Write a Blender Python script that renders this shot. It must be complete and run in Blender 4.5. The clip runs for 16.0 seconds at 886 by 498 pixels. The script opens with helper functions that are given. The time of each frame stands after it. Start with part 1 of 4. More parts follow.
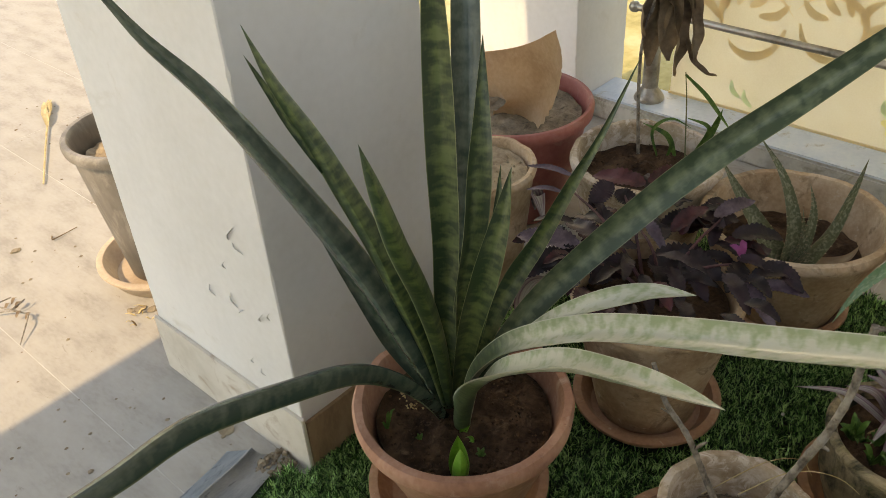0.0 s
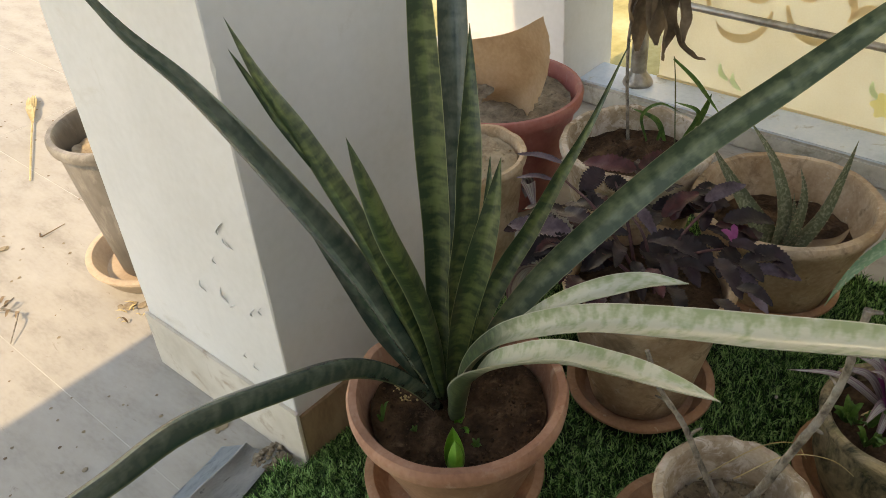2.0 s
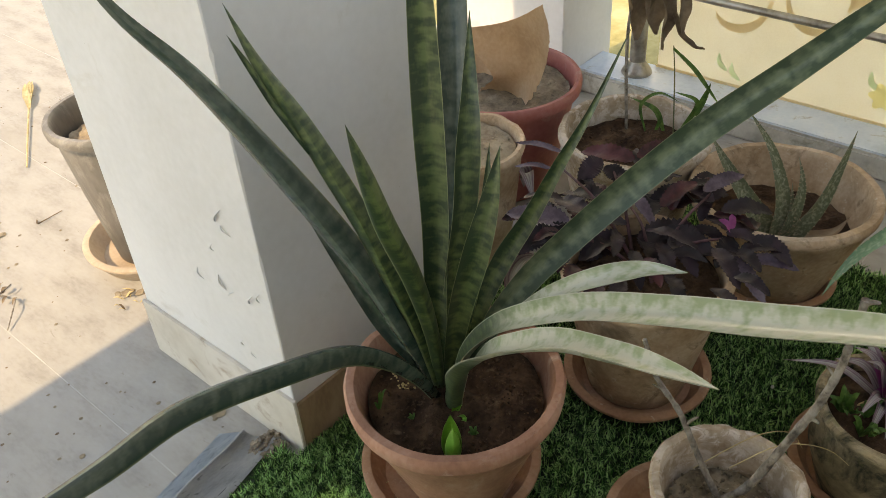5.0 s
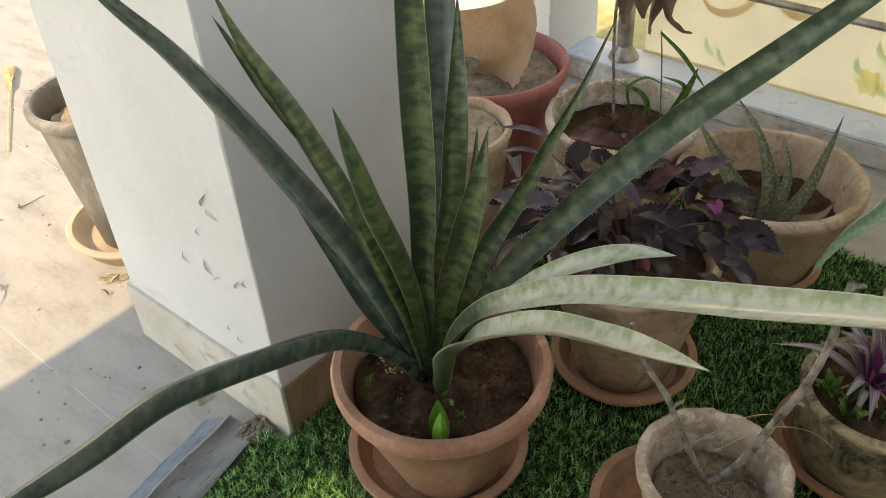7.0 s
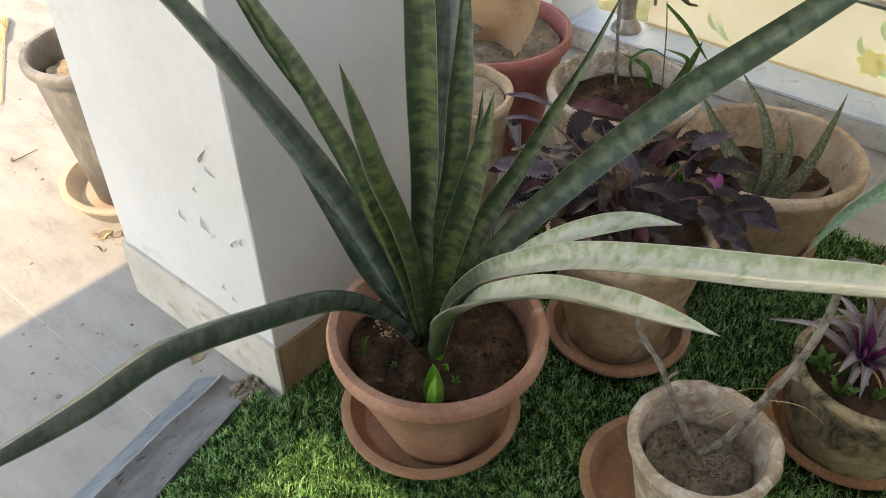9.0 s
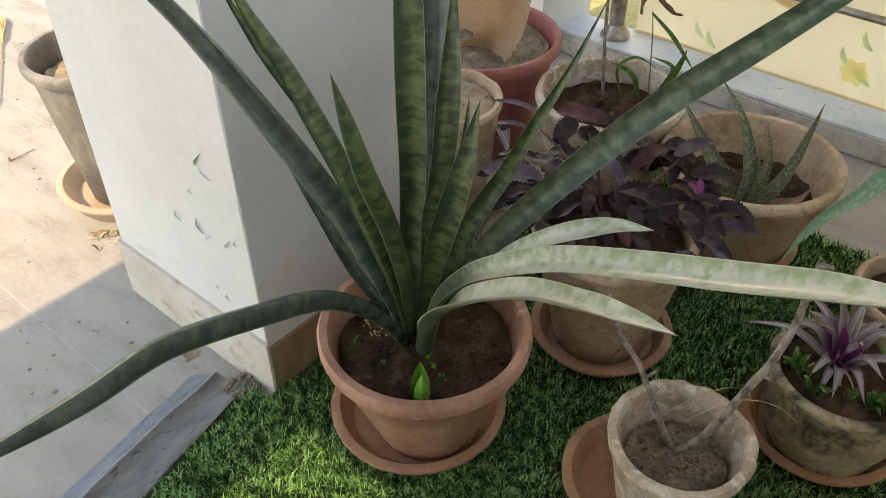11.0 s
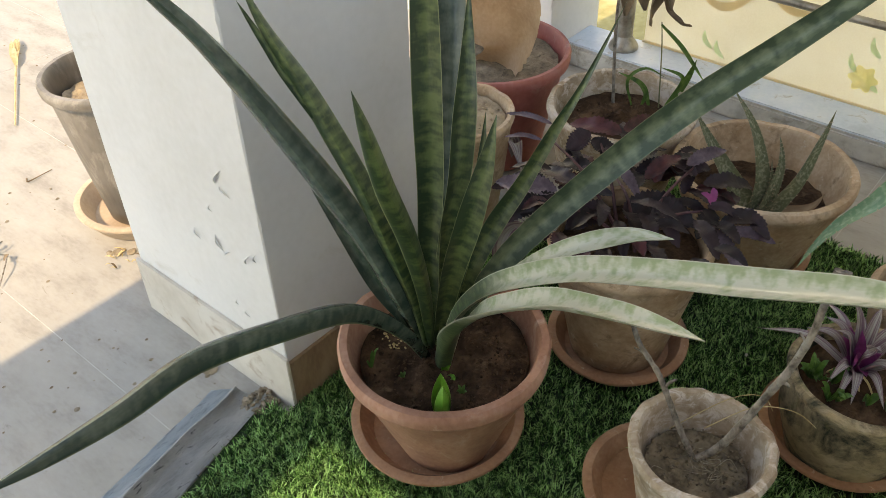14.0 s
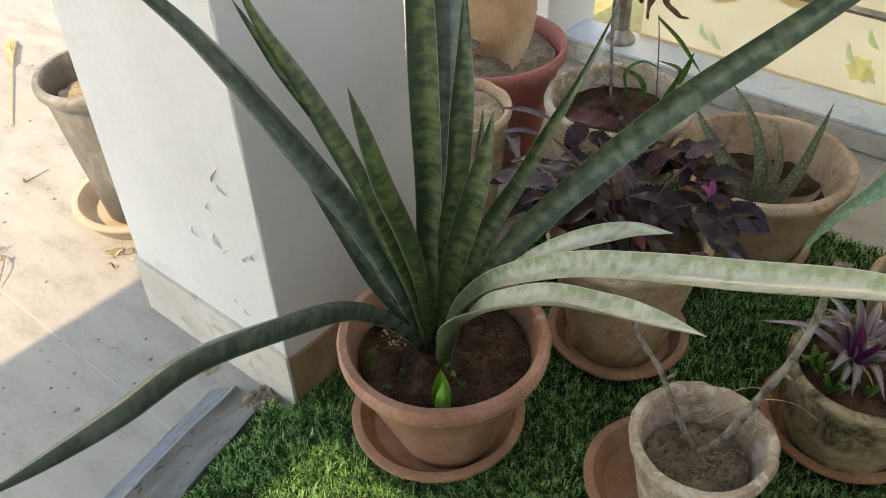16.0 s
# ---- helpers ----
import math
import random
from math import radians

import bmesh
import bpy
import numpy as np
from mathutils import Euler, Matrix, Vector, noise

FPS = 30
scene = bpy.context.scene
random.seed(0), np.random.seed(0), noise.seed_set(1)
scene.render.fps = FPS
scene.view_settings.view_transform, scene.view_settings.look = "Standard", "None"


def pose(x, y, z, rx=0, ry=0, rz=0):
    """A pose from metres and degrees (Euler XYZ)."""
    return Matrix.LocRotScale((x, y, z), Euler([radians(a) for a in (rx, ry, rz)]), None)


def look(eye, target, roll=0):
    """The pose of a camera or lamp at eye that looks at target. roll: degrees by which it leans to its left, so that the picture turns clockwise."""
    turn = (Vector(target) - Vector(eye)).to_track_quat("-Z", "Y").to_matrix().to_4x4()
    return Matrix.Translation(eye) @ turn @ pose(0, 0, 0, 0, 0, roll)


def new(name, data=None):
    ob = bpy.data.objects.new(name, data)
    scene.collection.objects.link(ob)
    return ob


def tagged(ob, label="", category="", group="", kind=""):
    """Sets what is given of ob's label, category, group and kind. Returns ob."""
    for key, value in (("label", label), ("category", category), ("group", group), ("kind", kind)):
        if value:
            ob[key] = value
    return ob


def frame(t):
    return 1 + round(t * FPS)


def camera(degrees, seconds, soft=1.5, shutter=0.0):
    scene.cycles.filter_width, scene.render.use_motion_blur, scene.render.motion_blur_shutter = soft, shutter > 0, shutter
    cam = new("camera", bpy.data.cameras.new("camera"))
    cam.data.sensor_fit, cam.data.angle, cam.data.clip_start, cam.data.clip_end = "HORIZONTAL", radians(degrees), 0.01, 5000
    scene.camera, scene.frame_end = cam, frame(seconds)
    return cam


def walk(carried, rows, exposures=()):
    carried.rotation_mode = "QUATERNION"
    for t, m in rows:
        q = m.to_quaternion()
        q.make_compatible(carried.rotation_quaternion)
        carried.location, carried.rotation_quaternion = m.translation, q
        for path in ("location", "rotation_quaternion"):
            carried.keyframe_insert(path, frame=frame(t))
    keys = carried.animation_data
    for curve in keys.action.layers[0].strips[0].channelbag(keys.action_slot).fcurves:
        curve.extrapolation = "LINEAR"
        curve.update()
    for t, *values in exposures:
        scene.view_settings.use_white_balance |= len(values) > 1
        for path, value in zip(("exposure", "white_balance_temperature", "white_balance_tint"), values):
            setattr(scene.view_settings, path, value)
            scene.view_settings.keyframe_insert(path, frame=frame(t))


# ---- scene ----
cam = camera(55.1, 16.0, soft=0.8)
PATH = [
    (0, (-0.574, -0.926, 1.236), (0.599, 0.206, 0.077), -3.9),
    (0.5, (-0.575, -0.926, 1.238), (0.596, 0.214, 0.086), -4.2),
    (1, (-0.573, -0.928, 1.24), (0.599, 0.212, 0.088), -4.4),
    (1.5, (-0.569, -0.925, 1.24), (0.603, 0.201, 0.075), -4.7),
    (2, (-0.567, -0.921, 1.237), (0.605, 0.186, 0.052), -4.7),
    (2.5, (-0.568, -0.921, 1.237), (0.603, 0.174, 0.042), -4.5),
    (3, (-0.572, -0.92, 1.235), (0.596, 0.17, 0.031), -4.3),
    (3.5, (-0.572, -0.923, 1.238), (0.591, 0.171, 0.034), -4.3),
    (6, (-0.567, -0.918, 1.234), (0.6, 0.168, 0.026), -4.3),
    (6.5, (-0.567, -0.919, 1.24), (0.604, 0.152, 0.023), -4.2),
    (7, (-0.569, -0.916, 1.23), (0.601, 0.139, -0.003), -3.6),
    (7.5, (-0.573, -0.903, 1.212), (0.592, 0.118, -0.053), -2.2),
    (8, (-0.557, -0.89, 1.181), (0.604, 0.101, -0.111), -0.9),
    (8.5, (-0.586, -0.907, 1.223), (0.576, 0.086, -0.066), -0.7),
    (9, (-0.58, -0.906, 1.22), (0.571, 0.104, -0.066), -1.3),
    (11.5, (-0.612, -0.937, 1.255), (0.549, 0.063, -0.03), -0.4),
    (12, (-0.646, -0.922, 1.257), (0.518, 0.096, -0.012), -0.8),
    (12.5, (-0.616, -0.934, 1.258), (0.556, 0.093, 0.005), -1.0),
    (13, (-0.623, -0.93, 1.255), (0.549, 0.097, 0.003), -1.1),
    (13.5, (-0.617, -0.928, 1.255), (0.552, 0.098, -0.002), -1.4),
    (14, (-0.615, -0.929, 1.257), (0.549, 0.097, -0.004), -1.9),
    (14.5, (-0.619, -0.931, 1.259), (0.543, 0.099, -0.002), -2.1),
    (15, (-0.617, -0.926, 1.253), (0.545, 0.104, -0.007), -2.2),
    (15.5, (-0.614, -0.927, 1.255), (0.544, 0.1, -0.011), -2.4),
    (16, (-0.612, -0.927, 1.256), (0.548, 0.093, -0.014), -2.5),
]
walk(cam, [(t, look(eye, target, roll)) for t, eye, target, roll in PATH],
     exposures=[(0, 1.64, 11000, 16), (3.5, 1.76, 10200, 15), (7, 1.88, 10000, 15), (8, 2.16, 9500, 16), (9, 2.05, 9400, 16), (12, 1.90, 9700, 15), (16, 1.95, 9450, 15)])

# ---- world, sun, exposure ----
SUN_ELEV, SUN_AZ = 48.0, 85.0         # degrees; azimuth from +y towards -x
world = bpy.data.worlds.new("sky")
scene.world = world
world.use_nodes = True
wn = world.node_tree
sky = wn.nodes.new("ShaderNodeTexSky")
sky.sky_type, sky.sun_disc = "NISHITA", False
sky.sun_elevation, sky.sun_rotation = radians(SUN_ELEV), radians(-SUN_AZ)
sky.air_density, sky.dust_density = 1.0, 0.1
wn.links.new(sky.outputs[0], wn.nodes["Background"].inputs[0])
wn.nodes["Background"].inputs[1].default_value = 0.15
sun = new("sun", bpy.data.lights.new("sun", "SUN"))
sun.data.energy, sun.data.angle, sun.data.color = 1.4, radians(0.55), (1.0, 0.91, 0.76)
_h = radians(SUN_ELEV)
SUN_FROM = Vector((-math.sin(radians(SUN_AZ)) * math.cos(_h), math.cos(radians(SUN_AZ)) * math.cos(_h), math.sin(_h)))
sun.matrix_world = look(SUN_FROM * 20, (0, 0, 0))

# ---- materials ----
rng = random.Random(7)


def mat(name, colours, rough=0.8, scale=8.0, fine=90.0, bump=0.3, metal=0.0, vary=0.0, translucent=0.0, spec=0.5, stretch=(1, 1, 1), dist=0.004, stain=None, island=0.0):
    """Two scales of noise between colours, with relief from the finer one."""
    m = bpy.data.materials.new(name)
    m.use_nodes = True
    nt = m.node_tree
    n, l = nt.nodes, nt.links
    b = n["Principled BSDF"]
    tc = n.new("ShaderNodeTexCoord")
    mp = n.new("ShaderNodeMapping")
    mp.inputs["Scale"].default_value = stretch
    l.new(tc.outputs["Object"], mp.inputs[0])
    big, small = n.new("ShaderNodeTexNoise"), n.new("ShaderNodeTexNoise")
    big.inputs["Scale"].default_value, big.inputs["Detail"].default_value = scale, 6
    small.inputs["Scale"].default_value, small.inputs["Detail"].default_value = fine, 4
    for t in (big, small):
        l.new(mp.outputs[0], t.inputs["Vector"])
    ramp = n.new("ShaderNodeValToRGB")
    els = ramp.color_ramp.elements
    k = len(colours)
    for i, c in enumerate(colours):
        pos = 0.3 + 0.4 * i / max(1, k - 1)
        e = els[i] if i < 2 else els.new(pos)
        e.position, e.color = pos, (*c, 1)
    mixf = n.new("ShaderNodeMath")
    mixf.operation = "MULTIPLY_ADD"
    mixf.inputs[1].default_value = 0.35
    sub = n.new("ShaderNodeMath")
    sub.operation = "MULTIPLY_ADD"
    sub.inputs[1].default_value, sub.inputs[2].default_value = 1.0, -0.175
    l.new(small.outputs["Fac"], mixf.inputs[0])
    l.new(big.outputs["Fac"], sub.inputs[0])
    l.new(sub.outputs[0], mixf.inputs[2])
    src = mixf.outputs[0]
    if vary:
        oi = n.new("ShaderNodeObjectInfo")
        va = n.new("ShaderNodeMath")
        va.operation = "MULTIPLY_ADD"
        va.inputs[1].default_value = vary
        vb = n.new("ShaderNodeMath")
        vb.operation = "SUBTRACT"
        vb.inputs[1].default_value = vary / 2
        l.new(oi.outputs["Random"], va.inputs[0])
        l.new(src, va.inputs[2])
        l.new(va.outputs[0], vb.inputs[0])
        src = vb.outputs[0]
    if island:
        geo = n.new("ShaderNodeNewGeometry")
        ia = n.new("ShaderNodeMath")
        ia.operation = "MULTIPLY_ADD"
        ia.inputs[1].default_value = island
        ib = n.new("ShaderNodeMath")
        ib.operation = "SUBTRACT"
        ib.inputs[1].default_value = island / 2
        l.new(geo.outputs["Random Per Island"], ia.inputs[0])
        l.new(src, ia.inputs[2])
        l.new(ia.outputs[0], ib.inputs[0])
        src = ib.outputs[0]
    l.new(src, ramp.inputs[0])
    skin = ramp.outputs[0]
    for colour, size, start, end in stain or ():
        st = n.new("ShaderNodeTexNoise")
        st.inputs["Scale"].default_value, st.inputs["Detail"].default_value, st.inputs["Roughness"].default_value, st.inputs["Distortion"].default_value = size, 9, 0.68, 0.6
        l.new(mp.outputs[0], st.inputs["Vector"])
        edge = n.new("ShaderNodeMapRange")
        edge.inputs["From Min"].default_value, edge.inputs["From Max"].default_value = start, end
        l.new(st.outputs["Fac"], edge.inputs[0])
        sm = n.new("ShaderNodeMix")
        sm.data_type = "RGBA"
        l.new(edge.outputs[0], sm.inputs[0])
        l.new(skin, sm.inputs[6])
        sm.inputs[7].default_value = (*colour, 1)
        skin = sm.outputs[2]
    l.new(skin, b.inputs["Base Color"])
    b.inputs["Roughness"].default_value, b.inputs["Metallic"].default_value = rough, metal
    b.inputs["Specular IOR Level"].default_value = spec
    if bump:
        bp = n.new("ShaderNodeBump")
        bp.inputs["Strength"].default_value, bp.inputs["Distance"].default_value = bump, dist
        l.new(mixf.outputs[0], bp.inputs["Height"])
        l.new(bp.outputs[0], b.inputs["Normal"])
    if translucent:
        tr = n.new("ShaderNodeBsdfTranslucent")
        l.new(ramp.outputs[0], tr.inputs[0])
        mx = n.new("ShaderNodeMixShader")
        mx.inputs[0].default_value = translucent
        l.new(b.outputs[0], mx.inputs[1])
        l.new(tr.outputs[0], mx.inputs[2])
        l.new(mx.outputs[0], n["Material Output"].inputs[0])
    return m


def banded(name, dark, light, edge, rough=0.38, bands=55.0, cover=0.5, along=0.0, translucent=0.08, cells=0.9, foot=None, half=0.0):
    """A leaf skin with irregular cross bands (or stripes along the blade), paler at the margin."""
    m = bpy.data.materials.new(name)
    m.use_nodes = True
    nt = m.node_tree
    n, l = nt.nodes, nt.links
    b = n["Principled BSDF"]
    uv = n.new("ShaderNodeUVMap")
    uv.uv_map = "UVMap"
    oi = n.new("ShaderNodeObjectInfo")
    off = n.new("ShaderNodeVectorMath")
    off.operation = "ADD"
    l.new(uv.outputs[0], off.inputs[0])
    l.new(oi.outputs["Random"], off.inputs[1])
    mp = n.new("ShaderNodeMapping")
    mp.inputs["Scale"].default_value = (cells, bands, 1) if not along else (along, 3.0, 1)
    l.new(off.outputs[0], mp.inputs[0])
    t1 = n.new("ShaderNodeTexNoise")
    t1.inputs["Scale"].default_value, t1.inputs["Detail"].default_value, t1.inputs["Distortion"].default_value = 1.0, 2, 0.12
    l.new(mp.outputs[0], t1.inputs["Vector"])
    mp2 = n.new("ShaderNodeMapping")
    mp2.inputs["Scale"].default_value = (16, 120, 1)
    l.new(off.outputs[0], mp2.inputs[0])
    t2 = n.new("ShaderNodeTexNoise")
    t2.inputs["Scale"].default_value, t2.inputs["Detail"].default_value = 1.0, 4
    l.new(mp2.outputs[0], t2.inputs["Vector"])
    add = n.new("ShaderNodeMath")
    add.operation = "MULTIPLY_ADD"
    add.inputs[1].default_value = 0.2
    l.new(t2.outputs["Fac"], add.inputs[0])
    l.new(t1.outputs["Fac"], add.inputs[2])
    ramp = n.new("ShaderNodeValToRGB")
    e = ramp.color_ramp.elements
    e[0].position, e[0].color = 0.69 - cover * 0.28, (*dark, 1)
    e[1].position, e[1].color = 0.95 - cover * 0.28, (*light, 1)
    sep = n.new("ShaderNodeSeparateXYZ")
    l.new(uv.outputs[0], sep.inputs[0])
    skin = ramp.outputs[0]
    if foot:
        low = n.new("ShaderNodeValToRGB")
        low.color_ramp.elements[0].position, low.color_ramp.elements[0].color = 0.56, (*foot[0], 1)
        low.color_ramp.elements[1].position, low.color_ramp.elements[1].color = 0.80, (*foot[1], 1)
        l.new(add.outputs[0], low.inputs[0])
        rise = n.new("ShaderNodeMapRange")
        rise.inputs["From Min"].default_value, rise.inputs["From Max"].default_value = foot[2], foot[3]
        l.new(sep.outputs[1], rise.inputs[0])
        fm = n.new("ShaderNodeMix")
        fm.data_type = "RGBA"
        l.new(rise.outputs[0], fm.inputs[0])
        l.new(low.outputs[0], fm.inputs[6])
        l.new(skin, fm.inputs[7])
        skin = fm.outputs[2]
    c = n.new("ShaderNodeMath")
    c.operation = "SUBTRACT"
    c.inputs[1].default_value = 0.5
    l.new(sep.outputs[0], c.inputs[0])
    a = n.new("ShaderNodeMath")
    a.operation = "ABSOLUTE"
    l.new(c.outputs[0], a.inputs[0])
    cen = n.new("ShaderNodeMath")
    cen.operation = "MULTIPLY_ADD"
    cen.inputs[1].default_value = -0.34
    l.new(a.outputs[0], cen.inputs[0])
    l.new(add.outputs[0], cen.inputs[2])
    ce2 = n.new("ShaderNodeMath")
    ce2.operation = "ADD"
    ce2.inputs[1].default_value = 0.125
    l.new(cen.outputs[0], ce2.inputs[0])
    side = n.new("ShaderNodeMath")
    side.operation = "MULTIPLY_ADD"
    side.inputs[1].default_value = half
    l.new(c.outputs[0], side.inputs[0])
    l.new(ce2.outputs[0], side.inputs[2])
    l.new(side.outputs[0], ramp.inputs[0])
    er = n.new("ShaderNodeMapRange")
    er.inputs["From Min"].default_value, er.inputs["From Max"].default_value = 0.468, 0.492
    l.new(a.outputs[0], er.inputs[0])
    mix = n.new("ShaderNodeMix")
    mix.data_type = "RGBA"
    l.new(er.outputs[0], mix.inputs[0])
    l.new(skin, mix.inputs[6])
    mix.inputs[7].default_value = (*edge, 1)
    l.new(mix.outputs[2], b.inputs["Base Color"])
    b.inputs["Roughness"].default_value = rough
    bp = n.new("ShaderNodeBump")
    bp.inputs["Strength"].default_value, bp.inputs["Distance"].default_value = 0.25, 0.002
    l.new(add.outputs[0], bp.inputs["Height"])
    l.new(bp.outputs[0], b.inputs["Normal"])
    if translucent:
        tr = n.new("ShaderNodeBsdfTranslucent")
        l.new(mix.outputs[2], tr.inputs[0])
        mx = n.new("ShaderNodeMixShader")
        mx.inputs[0].default_value = translucent
        l.new(b.outputs[0], mx.inputs[1])
        l.new(tr.outputs[0], mx.inputs[2])
        l.new(mx.outputs[0], n["Material Output"].inputs[0])
    return m


PAINT = mat("white_wall_paint", [(0.55, 0.54, 0.52), (0.60, 0.59, 0.575), (0.64, 0.63, 0.615)], 0.6, 3, 60, 0.12, stain=(((0.50, 0.47, 0.42), 9, 0.60, 0.80), ((0.34, 0.30, 0.25), 38, 0.70, 0.78)))
SKIRT = mat("beige_marble", [(0.45, 0.41, 0.35), (0.53, 0.49, 0.43), (0.58, 0.545, 0.49)], 0.45, 7, 50, 0.1, stain=(((0.30, 0.22, 0.15), 16, 0.56, 0.74),))
TILE = mat("cream_floor_tile", [(0.29, 0.27, 0.237), (0.365, 0.345, 0.31), (0.40, 0.38, 0.345)], 0.72, 17, 130, 0.16, vary=0.05, spec=0.25, stretch=(1, 0.4, 1), stain=(((0.20, 0.17, 0.14), 46, 0.63, 0.76), ((0.36, 0.335, 0.29), 5, 0.52, 0.75)))
GROUT = mat("pale_grout", [(0.42, 0.40, 0.36), (0.52, 0.50, 0.46)], 0.9, 20, 120, 0.3)
MORTAR = mat("rough_mortar", [(0.13, 0.10, 0.07), (0.22, 0.175, 0.125), (0.34, 0.28, 0.21)], 0.95, 60, 200, 0.9, dist=0.006)
TERRA = mat("terracotta", [(0.27, 0.125, 0.078), (0.38, 0.19, 0.125), (0.48, 0.275, 0.195)], 0.82, 9, 120, 0.3, stretch=(1, 1, 0.6), stain=(((0.52, 0.38, 0.30), 14, 0.56, 0.78), ((0.20, 0.09, 0.06), 40, 0.64, 0.74)))
TERRA_PALE = mat("weathered_terracotta", [(0.34, 0.22, 0.13), (0.48, 0.345, 0.23), (0.60, 0.47, 0.345)], 0.88, 11, 110, 0.4, stain=(((0.22, 0.145, 0.085), 22, 0.56, 0.70), ((0.17, 0.115, 0.07), 7, 0.55, 0.72), ((0.56, 0.47, 0.37), 60, 0.60, 0.70)))
TERRA_SAUCER = mat("saucer_terracotta", [(0.25, 0.12, 0.062), (0.35, 0.185, 0.105), (0.44, 0.26, 0.165)], 0.85, 10, 120, 0.3, stain=(((0.23, 0.12, 0.07), 11, 0.50, 0.78), ((0.52, 0.40, 0.30), 45, 0.62, 0.74)))
TERRA_MOSS = mat("mossy_terracotta", [(0.20, 0.155, 0.09), (0.37, 0.29, 0.18), (0.48, 0.38, 0.27)], 0.9, 12, 80, 0.4, stain=(((0.028, 0.028, 0.014), 10, 0.46, 0.60), ((0.16, 0.15, 0.06), 24, 0.58, 0.75)))
TERRA_ASH = mat("whitened_clay", [(0.30, 0.215, 0.14), (0.44, 0.35, 0.26), (0.58, 0.50, 0.41)], 0.92, 16, 120, 0.5, stain=(((0.62, 0.55, 0.48), 36, 0.50, 0.62), ((0.22, 0.16, 0.10), 60, 0.60, 0.70)))
CREAM_CLAY = mat("cream_clay", [(0.38, 0.285, 0.20), (0.46, 0.355, 0.26), (0.52, 0.42, 0.315)], 0.8, 9, 110, 0.25)
GREY_PLASTIC = mat("dusty_grey_plastic", [(0.105, 0.093, 0.08), (0.16, 0.142, 0.122), (0.23, 0.208, 0.182)], 0.45, 8, 70, 0.15, stretch=(1, 1, 0.4), stain=(((0.34, 0.31, 0.27), 16, 0.52, 0.75),))
RED_PLASTIC = mat("faded_red_plastic", [(0.30, 0.078, 0.060), (0.39, 0.120, 0.098), (0.46, 0.185, 0.155)], 0.5, 6, 70, 0.1, stain=(((0.45, 0.27, 0.23), 15, 0.56, 0.80),))
SOIL = mat("dark_soil", [(0.024, 0.013, 0.008), (0.060, 0.034, 0.020), (0.115, 0.068, 0.040)], 0.97, 22, 140, 1.0, spec=0.15, dist=0.012, stain=(((0.15, 0.10, 0.066), 30, 0.58, 0.72),))
SOIL_DRY = mat("dry_soil", [(0.10, 0.076, 0.05), (0.20, 0.157, 0.108), (0.31, 0.25, 0.175)], 0.97, 24, 140, 1.0, dist=0.012, stain=(((0.03, 0.021, 0.014), 26, 0.58, 0.68),))
SOIL_PALE = mat("sandy_soil", [(0.25, 0.19, 0.13), (0.37, 0.30, 0.21), (0.45, 0.37, 0.27)], 0.97, 24, 140, 0.8, dist=0.01)
TURF = mat("artificial_grass_blade", [(0.010, 0.034, 0.008), (0.064, 0.20, 0.042), (0.42, 0.74, 0.30)], 0.42, 60, 300, 0.0, translucent=0.45, spec=0.3, island=0.55)
TURF_BASE = mat("turf_backing_dark", [(0.010, 0.022, 0.008), (0.02, 0.045, 0.014)], 0.95, 40, 200, 0.5)
BROWN_SKIRT = mat("brown_stained_marble", [(0.19, 0.12, 0.07), (0.27, 0.18, 0.11), (0.35, 0.25, 0.165)], 0.5, 7, 50, 0.1, stretch=(3, 1, 1))
BACK_BLUE = mat("pale_blue_woven_tape", [(0.25, 0.29, 0.32), (0.35, 0.405, 0.445), (0.45, 0.49, 0.51)], 0.7, 14, 160, 0.5, stretch=(1, 3, 1), stain=(((0.13, 0.14, 0.15), 30, 0.55, 0.70),))
BACKING = mat("grey_blue_turf_backing", [(0.26, 0.265, 0.255), (0.39, 0.395, 0.385), (0.50, 0.50, 0.475)], 0.8, 14, 160, 0.4, stretch=(1, 3, 1), stain=(((0.36, 0.35, 0.32), 10, 0.50, 0.72), ((0.08, 0.085, 0.09), 28, 0.60, 0.68)))
SNAKE = banded("banded_snake_leaf", (0.022, 0.048, 0.020), (0.110, 0.150, 0.056), (0.19, 0.22, 0.11), 0.33, bands=70.0, cells=1.3, cover=0.44, half=0.14)
SNAKE_SOFT = banded("softly_banded_snake_leaf", (0.042, 0.074, 0.042), (0.150, 0.190, 0.115), (0.2, 0.22, 0.13), 0.32, bands=40.0, cells=1.5)
SNAKE_DARK = banded("dark_snake_leaf", (0.033, 0.059, 0.044), (0.088, 0.118, 0.090), (0.13, 0.15, 0.09), 0.24, bands=44.0, cells=1.4)
# whitish blade has the light on upturned leaves painted in; foot stays leaf-dark
SNAKE_LIT = banded("lit_snake_leaf", (0.21, 0.275, 0.15), (0.42, 0.43, 0.355), (0.43, 0.43, 0.36), 0.34, bands=62, cells=2.4, cover=0.8, half=0.10, foot=((0.024, 0.052, 0.026), (0.10, 0.145, 0.065), 0.37, 0.47))
SPROUT = banded("fresh_sprout", (0.10, 0.30, 0.03), (0.17, 0.42, 0.06), (0.3, 0.45, 0.12), 0.4, translucent=0.3)
ALOE = banded("speckled_aloe", (0.135, 0.16, 0.09), (0.36, 0.37, 0.27), (0.22, 0.22, 0.14), 0.42, bands=150, cover=0.2, cells=6.0)
ALOE_BLUE = banded("pale_aloe", (0.13, 0.25, 0.15), (0.26, 0.37, 0.26), (0.27, 0.34, 0.22), 0.4, bands=110, cover=0.2, cells=5.0)
